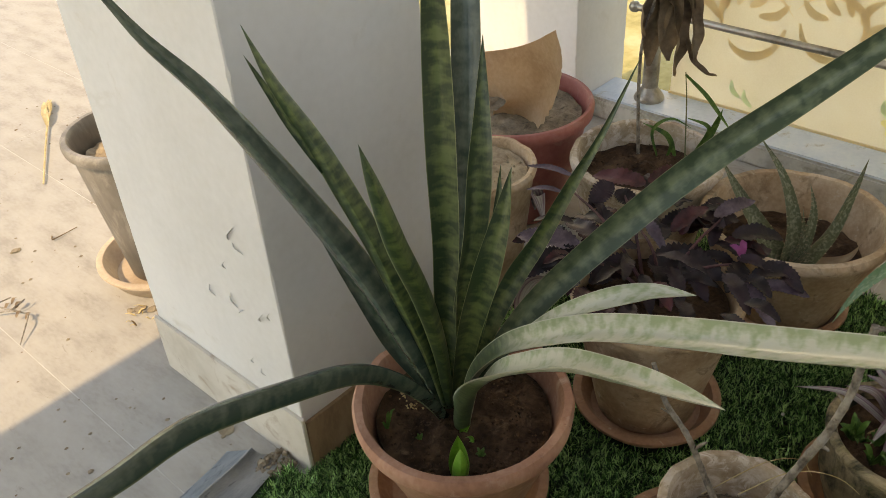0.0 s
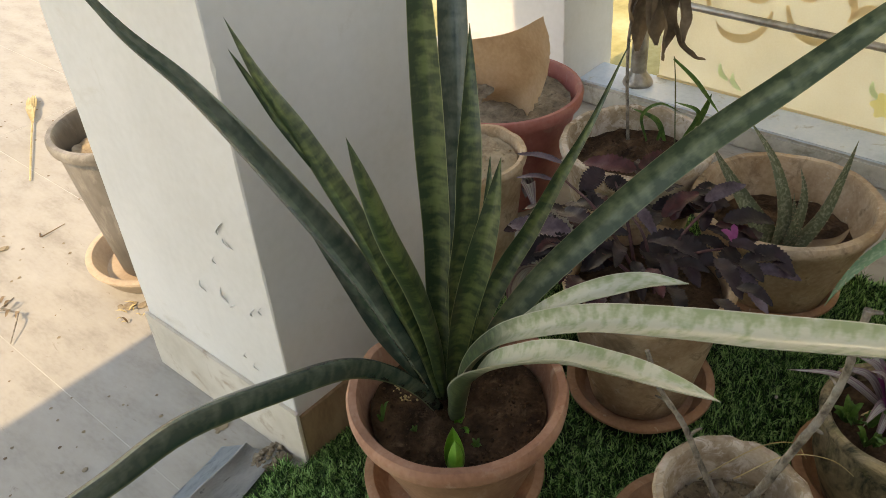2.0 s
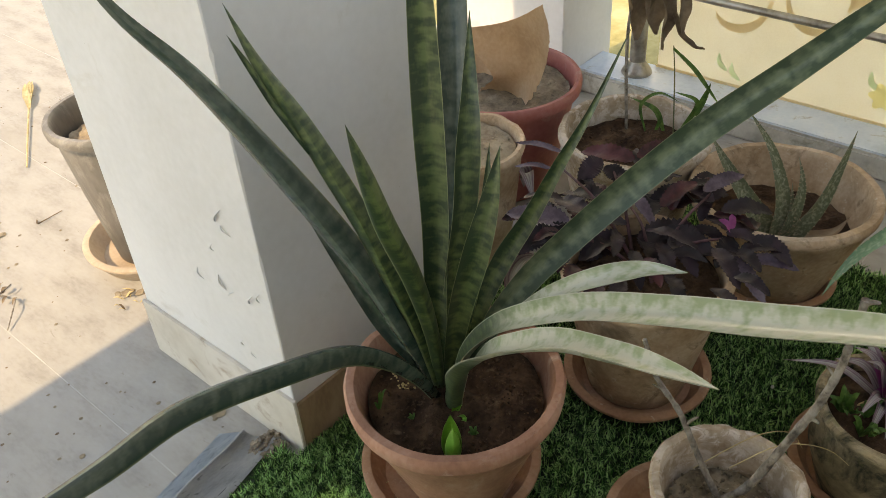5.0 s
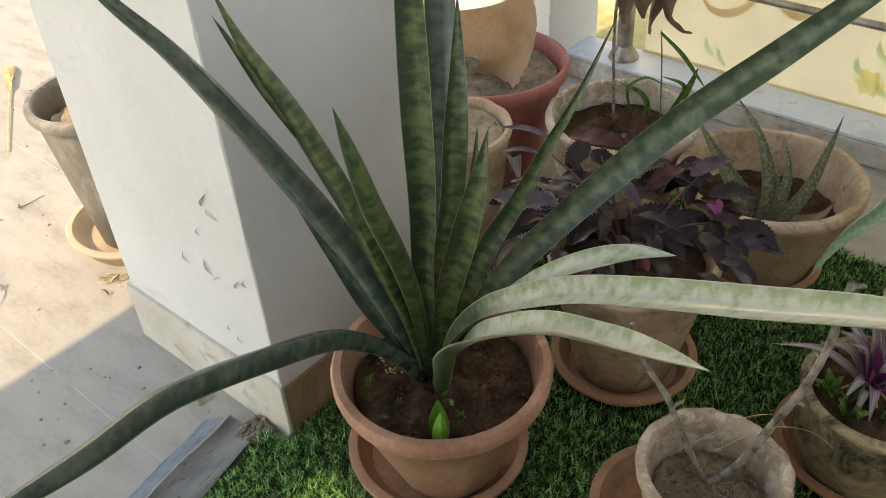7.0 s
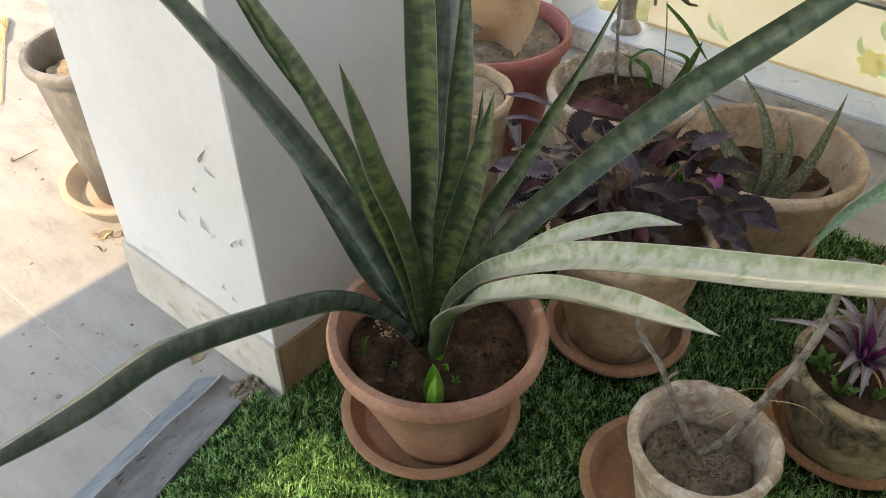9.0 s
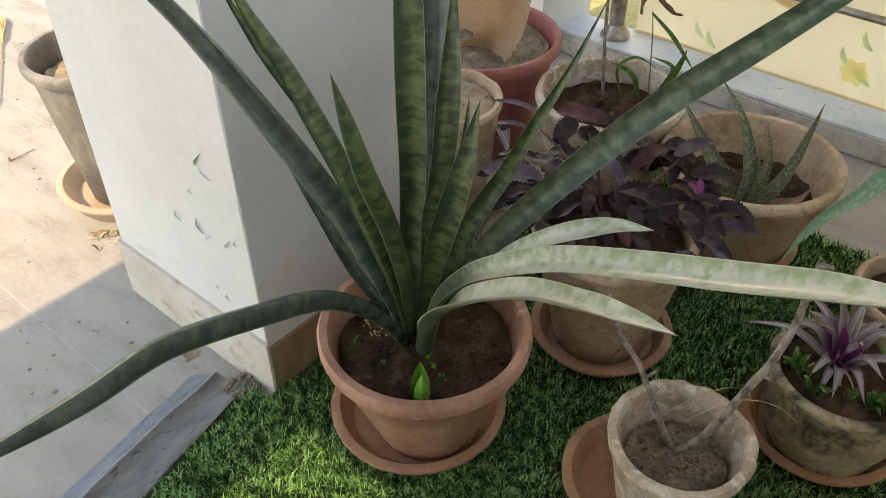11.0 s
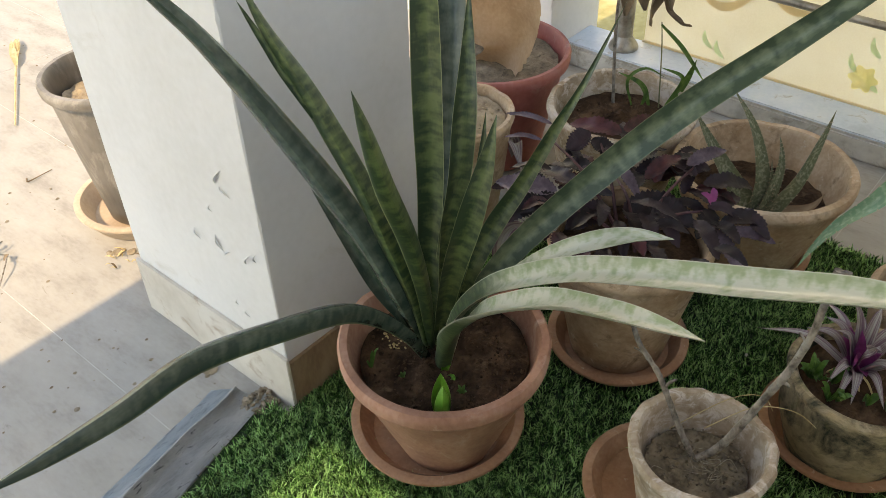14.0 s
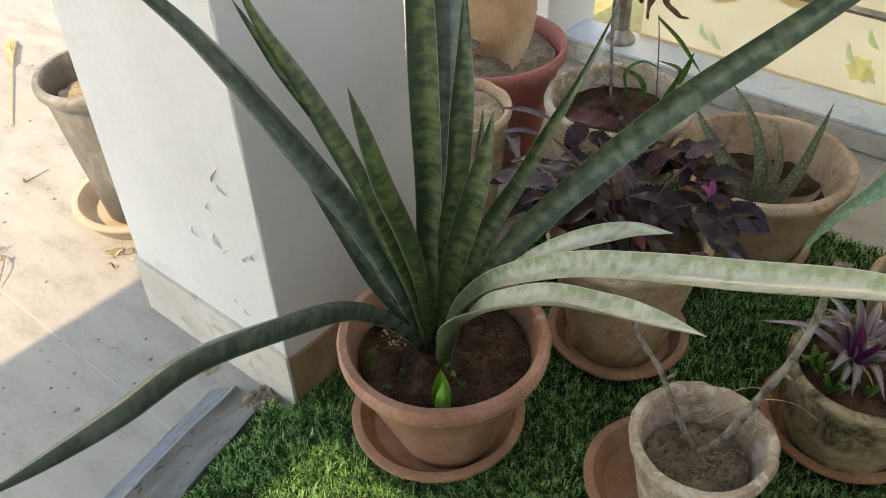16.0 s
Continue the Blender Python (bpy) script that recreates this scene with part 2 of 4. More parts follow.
ALOE_DRY = banded("dried_aloe", (0.26, 0.17, 0.10), (0.38, 0.28, 0.18), (0.24, 0.12, 0.07), 0.7, bands=20)
COLEUS = mat("dark_purple_leaf", [(0.008, 0.0035, 0.005), (0.017, 0.0075, 0.011), (0.036, 0.018, 0.027)], 0.5, 25, 120, 0.6, vary=0.3, translucent=0.06, spec=0.35)
COLEUS_RED = mat("maroon_leaf", [(0.018, 0.004, 0.006), (0.05, 0.010, 0.013), (0.10, 0.024, 0.03)], 0.45, 25, 120, 0.5, vary=0.2, translucent=0.15, spec=0.35)
COLEUS_LILAC = mat("lilac_leaf", [(0.05, 0.032, 0.05), (0.10, 0.072, 0.098), (0.17, 0.13, 0.16)], 0.5, 30, 130, 0.6, translucent=0.08, spec=0.35)
MAGENTA = mat("magenta_leaf", [(0.16, 0.02, 0.10), (0.30, 0.05, 0.20), (0.36, 0.09, 0.26)], 0.45, 20, 100, 0.2, translucent=0.2)
COLEUS_STEM = mat("purple_stem", [(0.05, 0.015, 0.02), (0.11, 0.04, 0.05)], 0.6, 30, 120, 0.2)
RHOEO = banded("striped_purple_leaf", (0.19, 0.115, 0.145), (0.40, 0.40, 0.36), (0.28, 0.17, 0.21), 0.4, along=9.0, cover=0.55, translucent=0.12)
WEED = mat("weed_leaf", [(0.035, 0.09, 0.02), (0.07, 0.17, 0.03), (0.14, 0.25, 0.06)], 0.5, 30, 120, 0.2, translucent=0.25)
TWIG = mat("grey_bark", [(0.08, 0.066, 0.053), (0.235, 0.205, 0.17), (0.36, 0.325, 0.28)], 0.9, 60, 260, 1.0, stretch=(1, 1, 0.7), stain=(((0.10, 0.08, 0.06), 50, 0.60, 0.70),))
STEM_GREEN = mat("olive_stem", [(0.10, 0.11, 0.05), (0.2, 0.2, 0.1)], 0.7, 30, 100, 0.2)
DRY_LEAF = mat("dry_brown_leaf", [(0.10, 0.066, 0.038), (0.20, 0.138, 0.085), (0.30, 0.22, 0.145)], 0.75, 18, 90, 0.6, translucent=0.15)
STRAW = mat("straw", [(0.36, 0.26, 0.11), (0.50, 0.39, 0.2), (0.6, 0.5, 0.3)], 0.8, 20, 100, 0.4)
SHARD = mat("tan_broken_clay", [(0.42, 0.29, 0.18), (0.52, 0.38, 0.25), (0.6, 0.46, 0.33)], 0.85, 8, 110, 0.25, stain=(((0.42, 0.29, 0.18), 8, 0.50, 0.85), ((0.58, 0.46, 0.34), 20, 0.55, 0.85)))
METAL = mat("tarnished_steel", [(0.20, 0.18, 0.15), (0.36, 0.33, 0.28), (0.46, 0.43, 0.38)], 0.38, 14, 90, 0.1, metal=0.75)
KERB_BLUE = mat("pale_blue_paint", [(0.48, 0.55, 0.61), (0.58, 0.65, 0.71), (0.66, 0.71, 0.75)], 0.6, 9, 80, 0.25, stain=(((0.40, 0.38, 0.33), 18, 0.58, 0.70),))
KERB_GREY = mat("stained_cement", [(0.34, 0.325, 0.28), (0.50, 0.485, 0.43), (0.58, 0.565, 0.51)], 0.85, 7, 60, 0.4, stain=(((0.18, 0.15, 0.11), 12, 0.54, 0.72),))
CLOTH = mat("cream_printed_cloth", [(0.74, 0.70, 0.57), (0.79, 0.75, 0.63), (0.82, 0.79, 0.68)], 0.8, 5, 200, 0.1, translucent=0.6)
PRINT_TAN = mat("tan_print", [(0.80, 0.70, 0.52), (0.86, 0.77, 0.60)], 0.8, 12, 150, 0.1, translucent=0.8)
PRINT_GREEN = mat("green_print", [(0.76, 0.86, 0.66), (0.80, 0.88, 0.70)], 0.8, 12, 150, 0.1, translucent=0.8)
PRINT_YELLOW = mat("yellow_print", [(0.90, 0.82, 0.42), (0.92, 0.85, 0.5)], 0.8, 12, 150, 0.1, translucent=0.8)
OUTSIDE = mat("dry_grass_ground", [(0.22, 0.2, 0.07), (0.38, 0.33, 0.14), (0.5, 0.44, 0.24)], 0.95, 3, 30, 0.5)
ROOT = mat("pale_dry_root", [(0.20, 0.165, 0.115), (0.32, 0.275, 0.205), (0.42, 0.37, 0.29)], 0.9, 40, 160, 0.4)
PEBBLE = mat("pebble", [(0.2, 0.16, 0.11), (0.36, 0.29, 0.2)], 0.9, 30, 100, 0.4)


# ---- builders ----
def thing(name, loc, label, category, group="", kind=""):
    e = new(name)
    e.empty_display_size = 0.02
    e.location = loc
    return tagged(e, label, category, group, kind)


def part(name, bm, material, parent, label="", smooth=True):
    """Links a bmesh, drawn round its parent's origin, as one mesh."""
    me = bpy.data.meshes.new(name)
    bmesh.ops.recalc_face_normals(bm, faces=bm.faces)
    bm.to_mesh(me)
    bm.free()
    if smooth:
        for p in me.polygons:
            p.use_smooth = True
        me.set_sharp_from_angle(angle=radians(40))
    me.materials.append(material)
    ob = new(name, me)
    if parent is not None:
        ob.parent = parent
    return tagged(ob, label) if label else ob


def box(bm, lo, hi, bevel=0.0):
    lo, hi = Vector(lo), Vector(hi)
    g = bmesh.ops.create_cube(bm, size=1)
    for v in g["verts"]:
        v.co = Vector([lo[i] + (v.co[i] + 0.5) * (hi[i] - lo[i]) for i in range(3)])
    if bevel:
        es = {e for v in g["verts"] for e in v.link_edges}
        bmesh.ops.bevel(bm, geom=list(es), offset=bevel, segments=2, affect="EDGES")
    return bm


def lathe(bm, profile, seg=72, wobble=0.0, seed=0, chips=0.0):
    """Turns (radius, height) pairs round z, a little out of true."""
    r = random.Random(seed)
    ph = [r.uniform(0, 6.28) for _ in range(4)]
    rings = []
    for i, (rad, z) in enumerate(profile):
        ring = []
        for k in range(seg):
            a = 2 * math.pi * k / seg
            w = wobble * (math.sin(2 * a + ph[0]) + 0.6 * math.sin(3 * a + ph[1]) + 0.5 * math.sin(5 * a + ph[2] + z * 20))
            c = chips * noise.noise((math.cos(a) * 4 + seed, math.sin(a) * 4, z * 9 + i * 0.2))
            rr = rad * (1 + w) + c * 0.5
            ring.append(bm.verts.new((rr * math.cos(a), rr * math.sin(a), z + c)))
        rings.append(ring)
    for a, b in zip(rings, rings[1:]):
        for k in range(seg):
            bm.faces.new((a[k], a[(k + 1) % seg], b[(k + 1) % seg], b[k]))
    for ring in (rings[0], rings[-1]):
        if sum((v.co.xy.length for v in ring)) / seg > 1e-4:
            bm.faces.new(ring)
    return bm


def curve(points, n):
    """n+1 points on a Catmull-Rom line through the given ones."""
    p = [Vector(q) for q in points]
    p = [2 * p[0] - p[1]] + p + [2 * p[-1] - p[-2]]
    segs, out = len(p) - 3, []
    for i in range(n + 1):
        u = i / n * segs
        k = min(int(u), segs - 1)
        u -= k
        a, b, c, d = p[k:k + 4]
        out.append(0.5 * (2 * b + (c - a) * u + (2 * a - 5 * b + 4 * c - d) * u * u + (3 * b - a - 3 * c + d) * u ** 3))
    return out


def tube(bm, points, r0, r1, n=24, seg=8, knots=0.0, seed=0):
    r = random.Random(seed)
    pts = curve(points, n)
    up = Vector((0.31, 0.17, 0.93))
    rings = []
    for i, p in enumerate(pts):
        t = (pts[min(i + 1, n)] - pts[max(i - 1, 0)]).normalized()
        s = t.cross(up)
        s = s.normalized() if s.length > 0.05 else t.orthogonal().normalized()
        q = s.cross(t)
        rad = (r0 + (r1 - r0) * i / n) * (1 + knots * r.uniform(-1, 1))
        rings.append([bm.verts.new(p + rad * (math.cos(2 * math.pi * k / seg) * s + math.sin(2 * math.pi * k / seg) * q)) for k in range(seg)])
    for a, b in zip(rings, rings[1:]):
        for k in range(seg):
            bm.faces.new((a[k], a[(k + 1) % seg], b[(k + 1) % seg], b[k]))
    bm.faces.new(rings[0])
    bm.faces.new(rings[-1])
    return bm


def sword(s, base=0.62, peak=0.5, tip=1.6):
    """Width along a strap leaf, from its base to its point."""
    if s < peak:
        return base + (1 - base) * math.sin(0.5 * math.pi * s / peak)
    u = (s - peak) / (1 - peak)
    return max(0.012, (1 - u ** tip))


def ovate(s, teeth=0.0, i=0):
    q = min(1, max(0, s))
    w = 1.72 * q ** 0.55 * (1 - q) ** 0.72
    return max(0.02, w * (1 + (teeth if i % 2 else -teeth)))


def blade(bm, points, width, facing, shape, n=30, across=6, fold=0.18, thick=0.003, twist=(0, 0), ripple=0.0, seed=0):
    """A leaf as a closed, channelled strip: a centre line, a width and the way that its upper side faces."""
    r = random.Random(seed)
    uvl = bm.loops.layers.uv.get("UVMap") or bm.loops.layers.uv.new("UVMap")
    pts = curve(points, n)
    ph = r.uniform(0, 6)
    top, bot, lens = [], [], [0.0]
    for i in range(n):
        lens.append(lens[-1] + (pts[i + 1] - pts[i]).length)
    for i, p in enumerate(pts):
        s = i / n
        t = (pts[min(i + 1, n)] - pts[max(i - 1, 0)]).normalized()
        f = Vector(facing)
        side = t.cross(f)
        side = side.normalized() if side.length > 1e-3 else t.orthogonal().normalized()
        nrm = side.cross(t).normalized()
        a = radians(twist[0] + (twist[1] - twist[0]) * s)
        side, nrm = math.cos(a) * side + math.sin(a) * nrm, math.cos(a) * nrm - math.sin(a) * side
        w = width * shape(s, i) * 0.5
        ta, tb = [], []
        for k in range(across + 1):
            x = 2 * k / across - 1
            up = fold * w * (abs(x) ** 1.6 - 0.55) + ripple * width * math.sin(s * 19 + ph + x) * abs(x)
            q = p + side * (w * x) + nrm * up
            ta.append(bm.verts.new(q))
            tb.append(bm.verts.new(q - nrm * (thick * min(1, shape(s, i) + 0.1) * (1 - 0.85 * x * x) + 0.0003)))
        top.append(ta)
        bot.append(tb)

    def quad(vs, us):
        f = bm.faces.new(vs)
        for lp, u in zip(f.loops, us):
            lp[uvl].uv = u
    for i in range(n):
        for k in range(across):
            u0, u1, v0, v1 = k / across, (k + 1) / across, lens[i], lens[i + 1]
            us = [(u0, v0), (u1, v0), (u1, v1), (u0, v1)]
            quad((top[i][k], top[i][k + 1], top[i + 1][k + 1], top[i + 1][k]), us)
            quad((bot[i][k + 1], bot[i][k], bot[i + 1][k], bot[i + 1][k + 1]), [us[1], us[0], us[3], us[2]])
        for k, u in ((0, 0.0), (across, 1.0)):
            quad((top[i][k], bot[i][k], bot[i + 1][k], top[i + 1][k]), [(u, lens[i]), (u, lens[i]), (u, lens[i + 1]), (u, lens[i + 1])])
    for i in (0, n):
        for k in range(across):
            u = 0.5
            quad((top[i][k], top[i][k + 1], bot[i][k + 1], bot[i][k]), [(u, lens[i])] * 4)
    return bm


def pot(name, loc, r_top, r_base, h, material, label, soil, soil_drop, rim=0.02, rim_out=0.008, wall=0.012, wobble=0.004, chips=0.0, seed=0, group="potted plants", bulge=0.0):
    """A thrown flower pot with a rolled rim, and earth inside."""
    e = thing(name, loc, label, "plant pot", group)
    r1 = r_top - rim_out
    mid = (r_base + (r1 - r_base) * 0.55 + bulge)
    prof = [(0.001, 0.0), (r_base - 0.006, 0.0), (r_base, 0.006), (mid, h * 0.5), (r1 - 0.001, h - rim - 0.006), (r_top - 0.002, h - rim), (r_top, h - rim * 0.6), (r_top, h - 0.006),
            (r_top - 0.004, h), (r_top - wall, h), (r_top - wall - 0.004, h - 0.006), (r_top - wall - rim_out * 0.7, h - rim - 0.01),
            (r_base + (r1 - r_base) * 0.6 - wall, h * 0.5), (r_base - wall, 0.02), (0.001, 0.02)]
    part("body", lathe(bmesh.new(), prof, 80, wobble, seed, chips), material, e)
    part("soil", earth(r_top - wall - rim_out * 0.7 - soil_drop * 0.25, h - soil_drop, seed), soil, e)
    return e


def earth(r, z, seed, lump=0.011):
    bm = bmesh.new()
    rings, seg = 16, 40
    prev = [bm.verts.new((0, 0, z + 0.008))]
    for i in range(1, rings + 1):
        ring = []
        for k in range(seg):
            a = 2 * math.pi * k / seg
            x, y = r * i / rings * math.cos(a), r * i / rings * math.sin(a)
            dz = 0.008 * (1 - (i / rings) ** 2) + lump * noise.noise((x * 28 + seed, y * 28, seed)) + lump * 0.7 * noise.noise((x * 80, y * 80 + seed, 3))
            ring.append(bm.verts.new((x, y, z + dz)))
        for k in range(seg):
            if len(prev) == 1:
                bm.faces.new((prev[0], ring[k], ring[(k + 1) % seg]))
            else:
                bm.faces.new((prev[k], ring[k], ring[(k + 1) % seg], prev[(k + 1) % seg]))
        prev = ring
    low = [bm.verts.new((v.co.x * 0.97, v.co.y * 0.97, z - 0.03)) for v in prev]
    for k in range(seg):
        bm.faces.new((prev[k], low[k], low[(k + 1) % seg], prev[(k + 1) % seg]))
    return bm


def saucer(loc, r, h, material, label, seed=0, wall=0.016):
    prof = [(0.001, 0), (r * 0.78, 0), (r * 0.82, 0.004), (r - 0.004, h - 0.012), (r, h - 0.008), (r, h - 0.002), (r - 0.003, h), (r - wall, h), (r - wall - 0.003, h - 0.004), (r * 0.80 - wall * 0.5, 0.012), (0.001, 0.011)]
    bm = lathe(bmesh.new(), prof, 80, 0.004, seed)
    ob = part("pot_saucer", bm, material, None)
    ob.location = loc
    return tagged(ob, label, "saucer", "pot saucers")


def rel(points, e):
    return [Vector(p) - e.location for p in points]


# ---- setting ----
TOP = 3.0
slab = part("floor", box(bmesh.new(), (-6, -4, -0.20), (1.66, 9, -0.0005)), GROUT, None, smooth=False)
tagged(slab, "cream marble tile floor with thin pale joints, dusty", "floor", kind="structure")
ground = part("ground", box(bmesh.new(), (-400, -400, -0.5), (400, 400, -0.24)), OUTSIDE, None, smooth=False)
tagged(ground, "dry yellowish grassy ground outside the porch", "ground", kind="structure")


def pillar(name, lo, hi, label, skirted=True):
    e = thing(name, (lo[0], lo[1], 0), label, "pillar", kind="structure")
    w, d = hi[0] - lo[0], hi[1] - lo[1]
    bm = bmesh.new()
    rings = []
    for k in range(241):
        z = TOP * k / 240
        ring = []
        for i, (cx, cy, sx, sy) in enumerate(((0, 0, 1, 1), (w, 0, -1, 1), (w, d, -1, -1), (0, d, 1, -1))):
            c = 0.0022 + 0.0016 * noise.noise((z * 9, i, 3)) + 0.010 * max(0, noise.noise((z * 26, i * 5, 1)) - 0.32)
            pair = [(cx, cy + sy * c), (cx + sx * c, cy)]
            ring += [bm.verts.new((x, y, z)) for x, y in (pair if i in (0, 2) else pair[::-1])]
        rings.append(ring)
    for a, b in zip(rings, rings[1:]):
        for i in range(8):
            bm.faces.new((a[i], a[(i + 1) % 8], b[(i + 1) % 8], b[i]))
    bm.faces.new(rings[0])
    bm.faces.new(rings[-1])
    part("shaft", bm, PAINT, e, smooth=False)
    s = 0.142
    t = 0.007
    if skirted:
        part("skirting", box(bmesh.new(), (-t, -t, 0), (0.0005, d + t, s), 0.0015), SKIRT, e, "beige marble skirting slab")
        part("skirting", box(bmesh.new(), (0.0006, -t, 0), (w + t, 0.0005, s - 0.013), 0.0015), BROWN_SKIRT, e, "brown stained marble skirting slab")
    return e


P1 = pillar("pillar_1", (0.0, 0.0), (0.372, 0.457), "white painted square pillar with peeling paint and marble skirting")
pillar("pillar_2", (1.427, 0.404), (1.70, 0.80), "white painted pillar at the end of the low kerb", False)

# curled flakes where the paint peels
for (y, z, ln, wd, tw) in ((0.060, 0.345, 0.050, 0.010, 30), (0.125, 0.345, 0.060, 0.011, -20), (0.120, 0.330, 0.045, 0.008, 50), (0.030, 0.36, 0.035, 0.007, 10), (0.13, 0.42, 0.03, 0.006, 5),
                           (0.10, 0.50, 0.075, 0.012, 35), (0.065, 0.475, 0.05, 0.008, -60), (0.19, 0.335, 0.045, 0.008, -25), (0.115, 0.215, 0.03, 0.006, 10), (0.085, 0.20, 0.03, 0.006, -30)):
    a = radians(tw)
    ln, wd = ln * 0.55, wd * 0.6
    p = [(-0.0015, y - math.sin(a) * ln * u, z + math.cos(a) * ln * (u - 0.5)) for u in (0, 0.5, 1)]
    p[1] = (-0.0045, p[1][1] + 0.004, p[1][2])
    part("paint_flake", blade(bmesh.new(), p, wd, (-1, 0.35, 0.2), lambda s, i: sword(s, 0.2, 0.5), 8, 3, 0.5, 0.0006, (10, 40)), PAINT, P1)

# mortar lumps at the foot of the pillar's corner
for i in range(46):
    bm = bmesh.new()
    bmesh.ops.create_icosphere(bm, subdivisions=2, radius=1)
    sx = rng.uniform(0.003, 0.010)
    c = Vector((-0.012 - rng.uniform(0, 0.055), 0.035 + rng.uniform(0, 0.05), 0.006 + rng.uniform(0, 0.012)))
    for v in bm.verts:
        v.co = c + Vector((v.co.x * sx, v.co.y * sx * 0.8, v.co.z * sx * 0.6)) * (1 + 0.9 * noise.noise(v.co * 1.7 + Vector((i, 0, 0))))
    tagged(part("mortar_lump", bm, MORTAR, None), "crumbled grey-brown mortar lump on the floor", "mortar", "mortar lumps")

# kerb with its blue painted ledge
kerb = thing("kerb", (1.502, -3, 0), "low cement kerb with a pale blue painted ledge", "kerb", kind="structure")
part("kerb_body", box(bmesh.new(), (0, 0, 0), (0.153, 3.404, 0.066), 0.006), KERB_GREY, kerb)
part("painted_ledge", box(bmesh.new(), (0.004, 0, 0.0665), (0.154, 3.404, 0.073), 0.003), KERB_BLUE, kerb, "pale blue painted strip")

# unseen roof slab and beam, added and placed to cast the porch's shade
SHADE_Z = 2.0
reach = SHADE_Z / math.tan(_h)
edge_x, edge_y = -0.01 - reach * math.sin(radians(SUN_AZ)), reach * math.cos(radians(SUN_AZ))
roof = part("ceiling", box(bmesh.new(), (edge_x, -0.95, SHADE_Z), (1.7, edge_y - 0.112, SHADE_Z + 0.12)), PAINT, None, smooth=False)
tagged(roof, "unseen white slab added overhead to shade the plants", "ceiling", kind="structure")
beam = part("shade_beam", box(bmesh.new(), (-5.0, edge_y - 0.110, SHADE_Z), (1.7, edge_y + 0.566, SHADE_Z + 0.04)), PAINT, None, smooth=False)
tagged(beam, "unseen white strip added overhead to cast the floor's shadow band", "beam", kind="structure")
# two low walls out of view, added to darken the turf and pots
south = part("shade_wall_south", box(bmesh.new(), (-1.15, -1.45, 0.0), (1.66, -1.25, 1.2)), PAINT, None, smooth=False)
tagged(south, "unseen white wall added to block low light from the south", "wall", kind="structure")
west = part("shade_wall_west", box(bmesh.new(), (-1.15, -1.248, 0.0), (-0.98, -0.42, 1.2)), PAINT, None, smooth=False)
tagged(west, "unseen white wall added to block low light from the west", "wall", kind="structure")
# high wall out of view, added to hold back skylight over the kerb
east = part("shade_wall_east", box(bmesh.new(), (1.72, -3.0, 1.2), (1.87, 0.40, SHADE_Z)), KERB_GREY, None, smooth=False)
tagged(east, "unseen grey wall added above the kerb to block eastern light", "wall", kind="structure")

# railing
rail = thing("railing", (1.577, 0.235, 0.0735), "tarnished steel railing post and bar on the kerb", "railing")
part("post", tube(bmesh.new(), [(0, 0, 0), (0, 0, 0.5), (0, 0, 1.0)], 0.024, 0.024, 4, 20), METAL, rail)
part("flange", lathe(bmesh.new(), [(0.001, 0), (0.045, 0), (0.046, 0.004), (0.043, 0.012), (0.036, 0.022), (0.028, 0.034), (0.025, 0.04), (0.001, 0.04)], 32), METAL, rail, "domed steel flange")
part("bar", tube(bmesh.new(), [(-0.03, 0.05, 0.285), (-0.03, -0.6, 0.275), (-0.03, -3.2, 0.26)], 0.0105, 0.0105, 6, 14), METAL, rail)
bm = bmesh.new()
bmesh.ops.create_uvsphere(bm, u_segments=16, v_segments=10, radius=0.017)
bmesh.ops.translate(bm, verts=bm.verts, vec=(-0.03, 0.055, 0.285))
part("end_cap", bm, METAL, rail, "round cap on the bar's end")

# printed sheet behind the railing
sheet = thing("printed_sheet", (1.648, 0.205, 0.075), "cream cloth printed with tan scrolls, hung behind the railing", "cloth")
bm = bmesh.new()
ny, nz = 60, 24
g = [[bm.verts.new((0.004 * math.sin(i * 0.55) * (j / nz) ** 1.0 + 0.003 * math.sin(i * 0.21 + 1), -2.9 * i / ny, 0.8 * j / nz)) for j in range(nz + 1)] for i in range(ny + 1)]
for i in range(ny):
    for j in range(nz):
        bm.faces.new((g[i][j], g[i + 1][j], g[i + 1][j + 1], g[i][j + 1]))
bmesh.ops.solidify(bm, geom=bm.faces, thickness=0.0015)
part("cloth", bm, CLOTH, sheet)
part("hem", tube(bmesh.new(), [(-0.006, 0, 0.004), (-0.006, -1.4, 0.004), (-0.006, -2.9, 0.004)], 0.004, 0.004, 20, 6), PRINT_TAN, sheet, "brown stitched hem")


def motif(name, pts, width, material, shape):
    lift = 0.0125 + 0.0009 * (len(sheet.children) % 12)
    bm = blade(bmesh.new(), [(-lift, p[0], p[1]) for p in pts], width, (-1, 0, 0), shape, 22, 4, 0.0, 0.0004)
    return part(name, bm, material, sheet)


def scroll(y, z, s, flip=1):
    def at(a, r):
        return (y + flip * s * r * math.cos(a), z + s * r * math.sin(a))
    motif("printed_scroll", [at(0.4 * k, 0.09 + 0.022 * k) for k in range(8)], 0.035 * s, PRINT_TAN, lambda q, i: sword(q, 0.5, 0.4))
    motif("printed_scroll", [at(3.0 + 0.4 * k, 0.20 - 0.02 * k) for k in range(7)], 0.04 * s, PRINT_TAN, lambda q, i: sword(q, 0.4, 0.5))
    for k in range(5):
        a = 0.2 + 0.55 * k
        motif("printed_petal", [at(a, 0.10), at(a + 0.25, 0.17), at(a + 0.15, 0.25)], 0.055 * s, PRINT_TAN, lambda q, i: ovate(q))


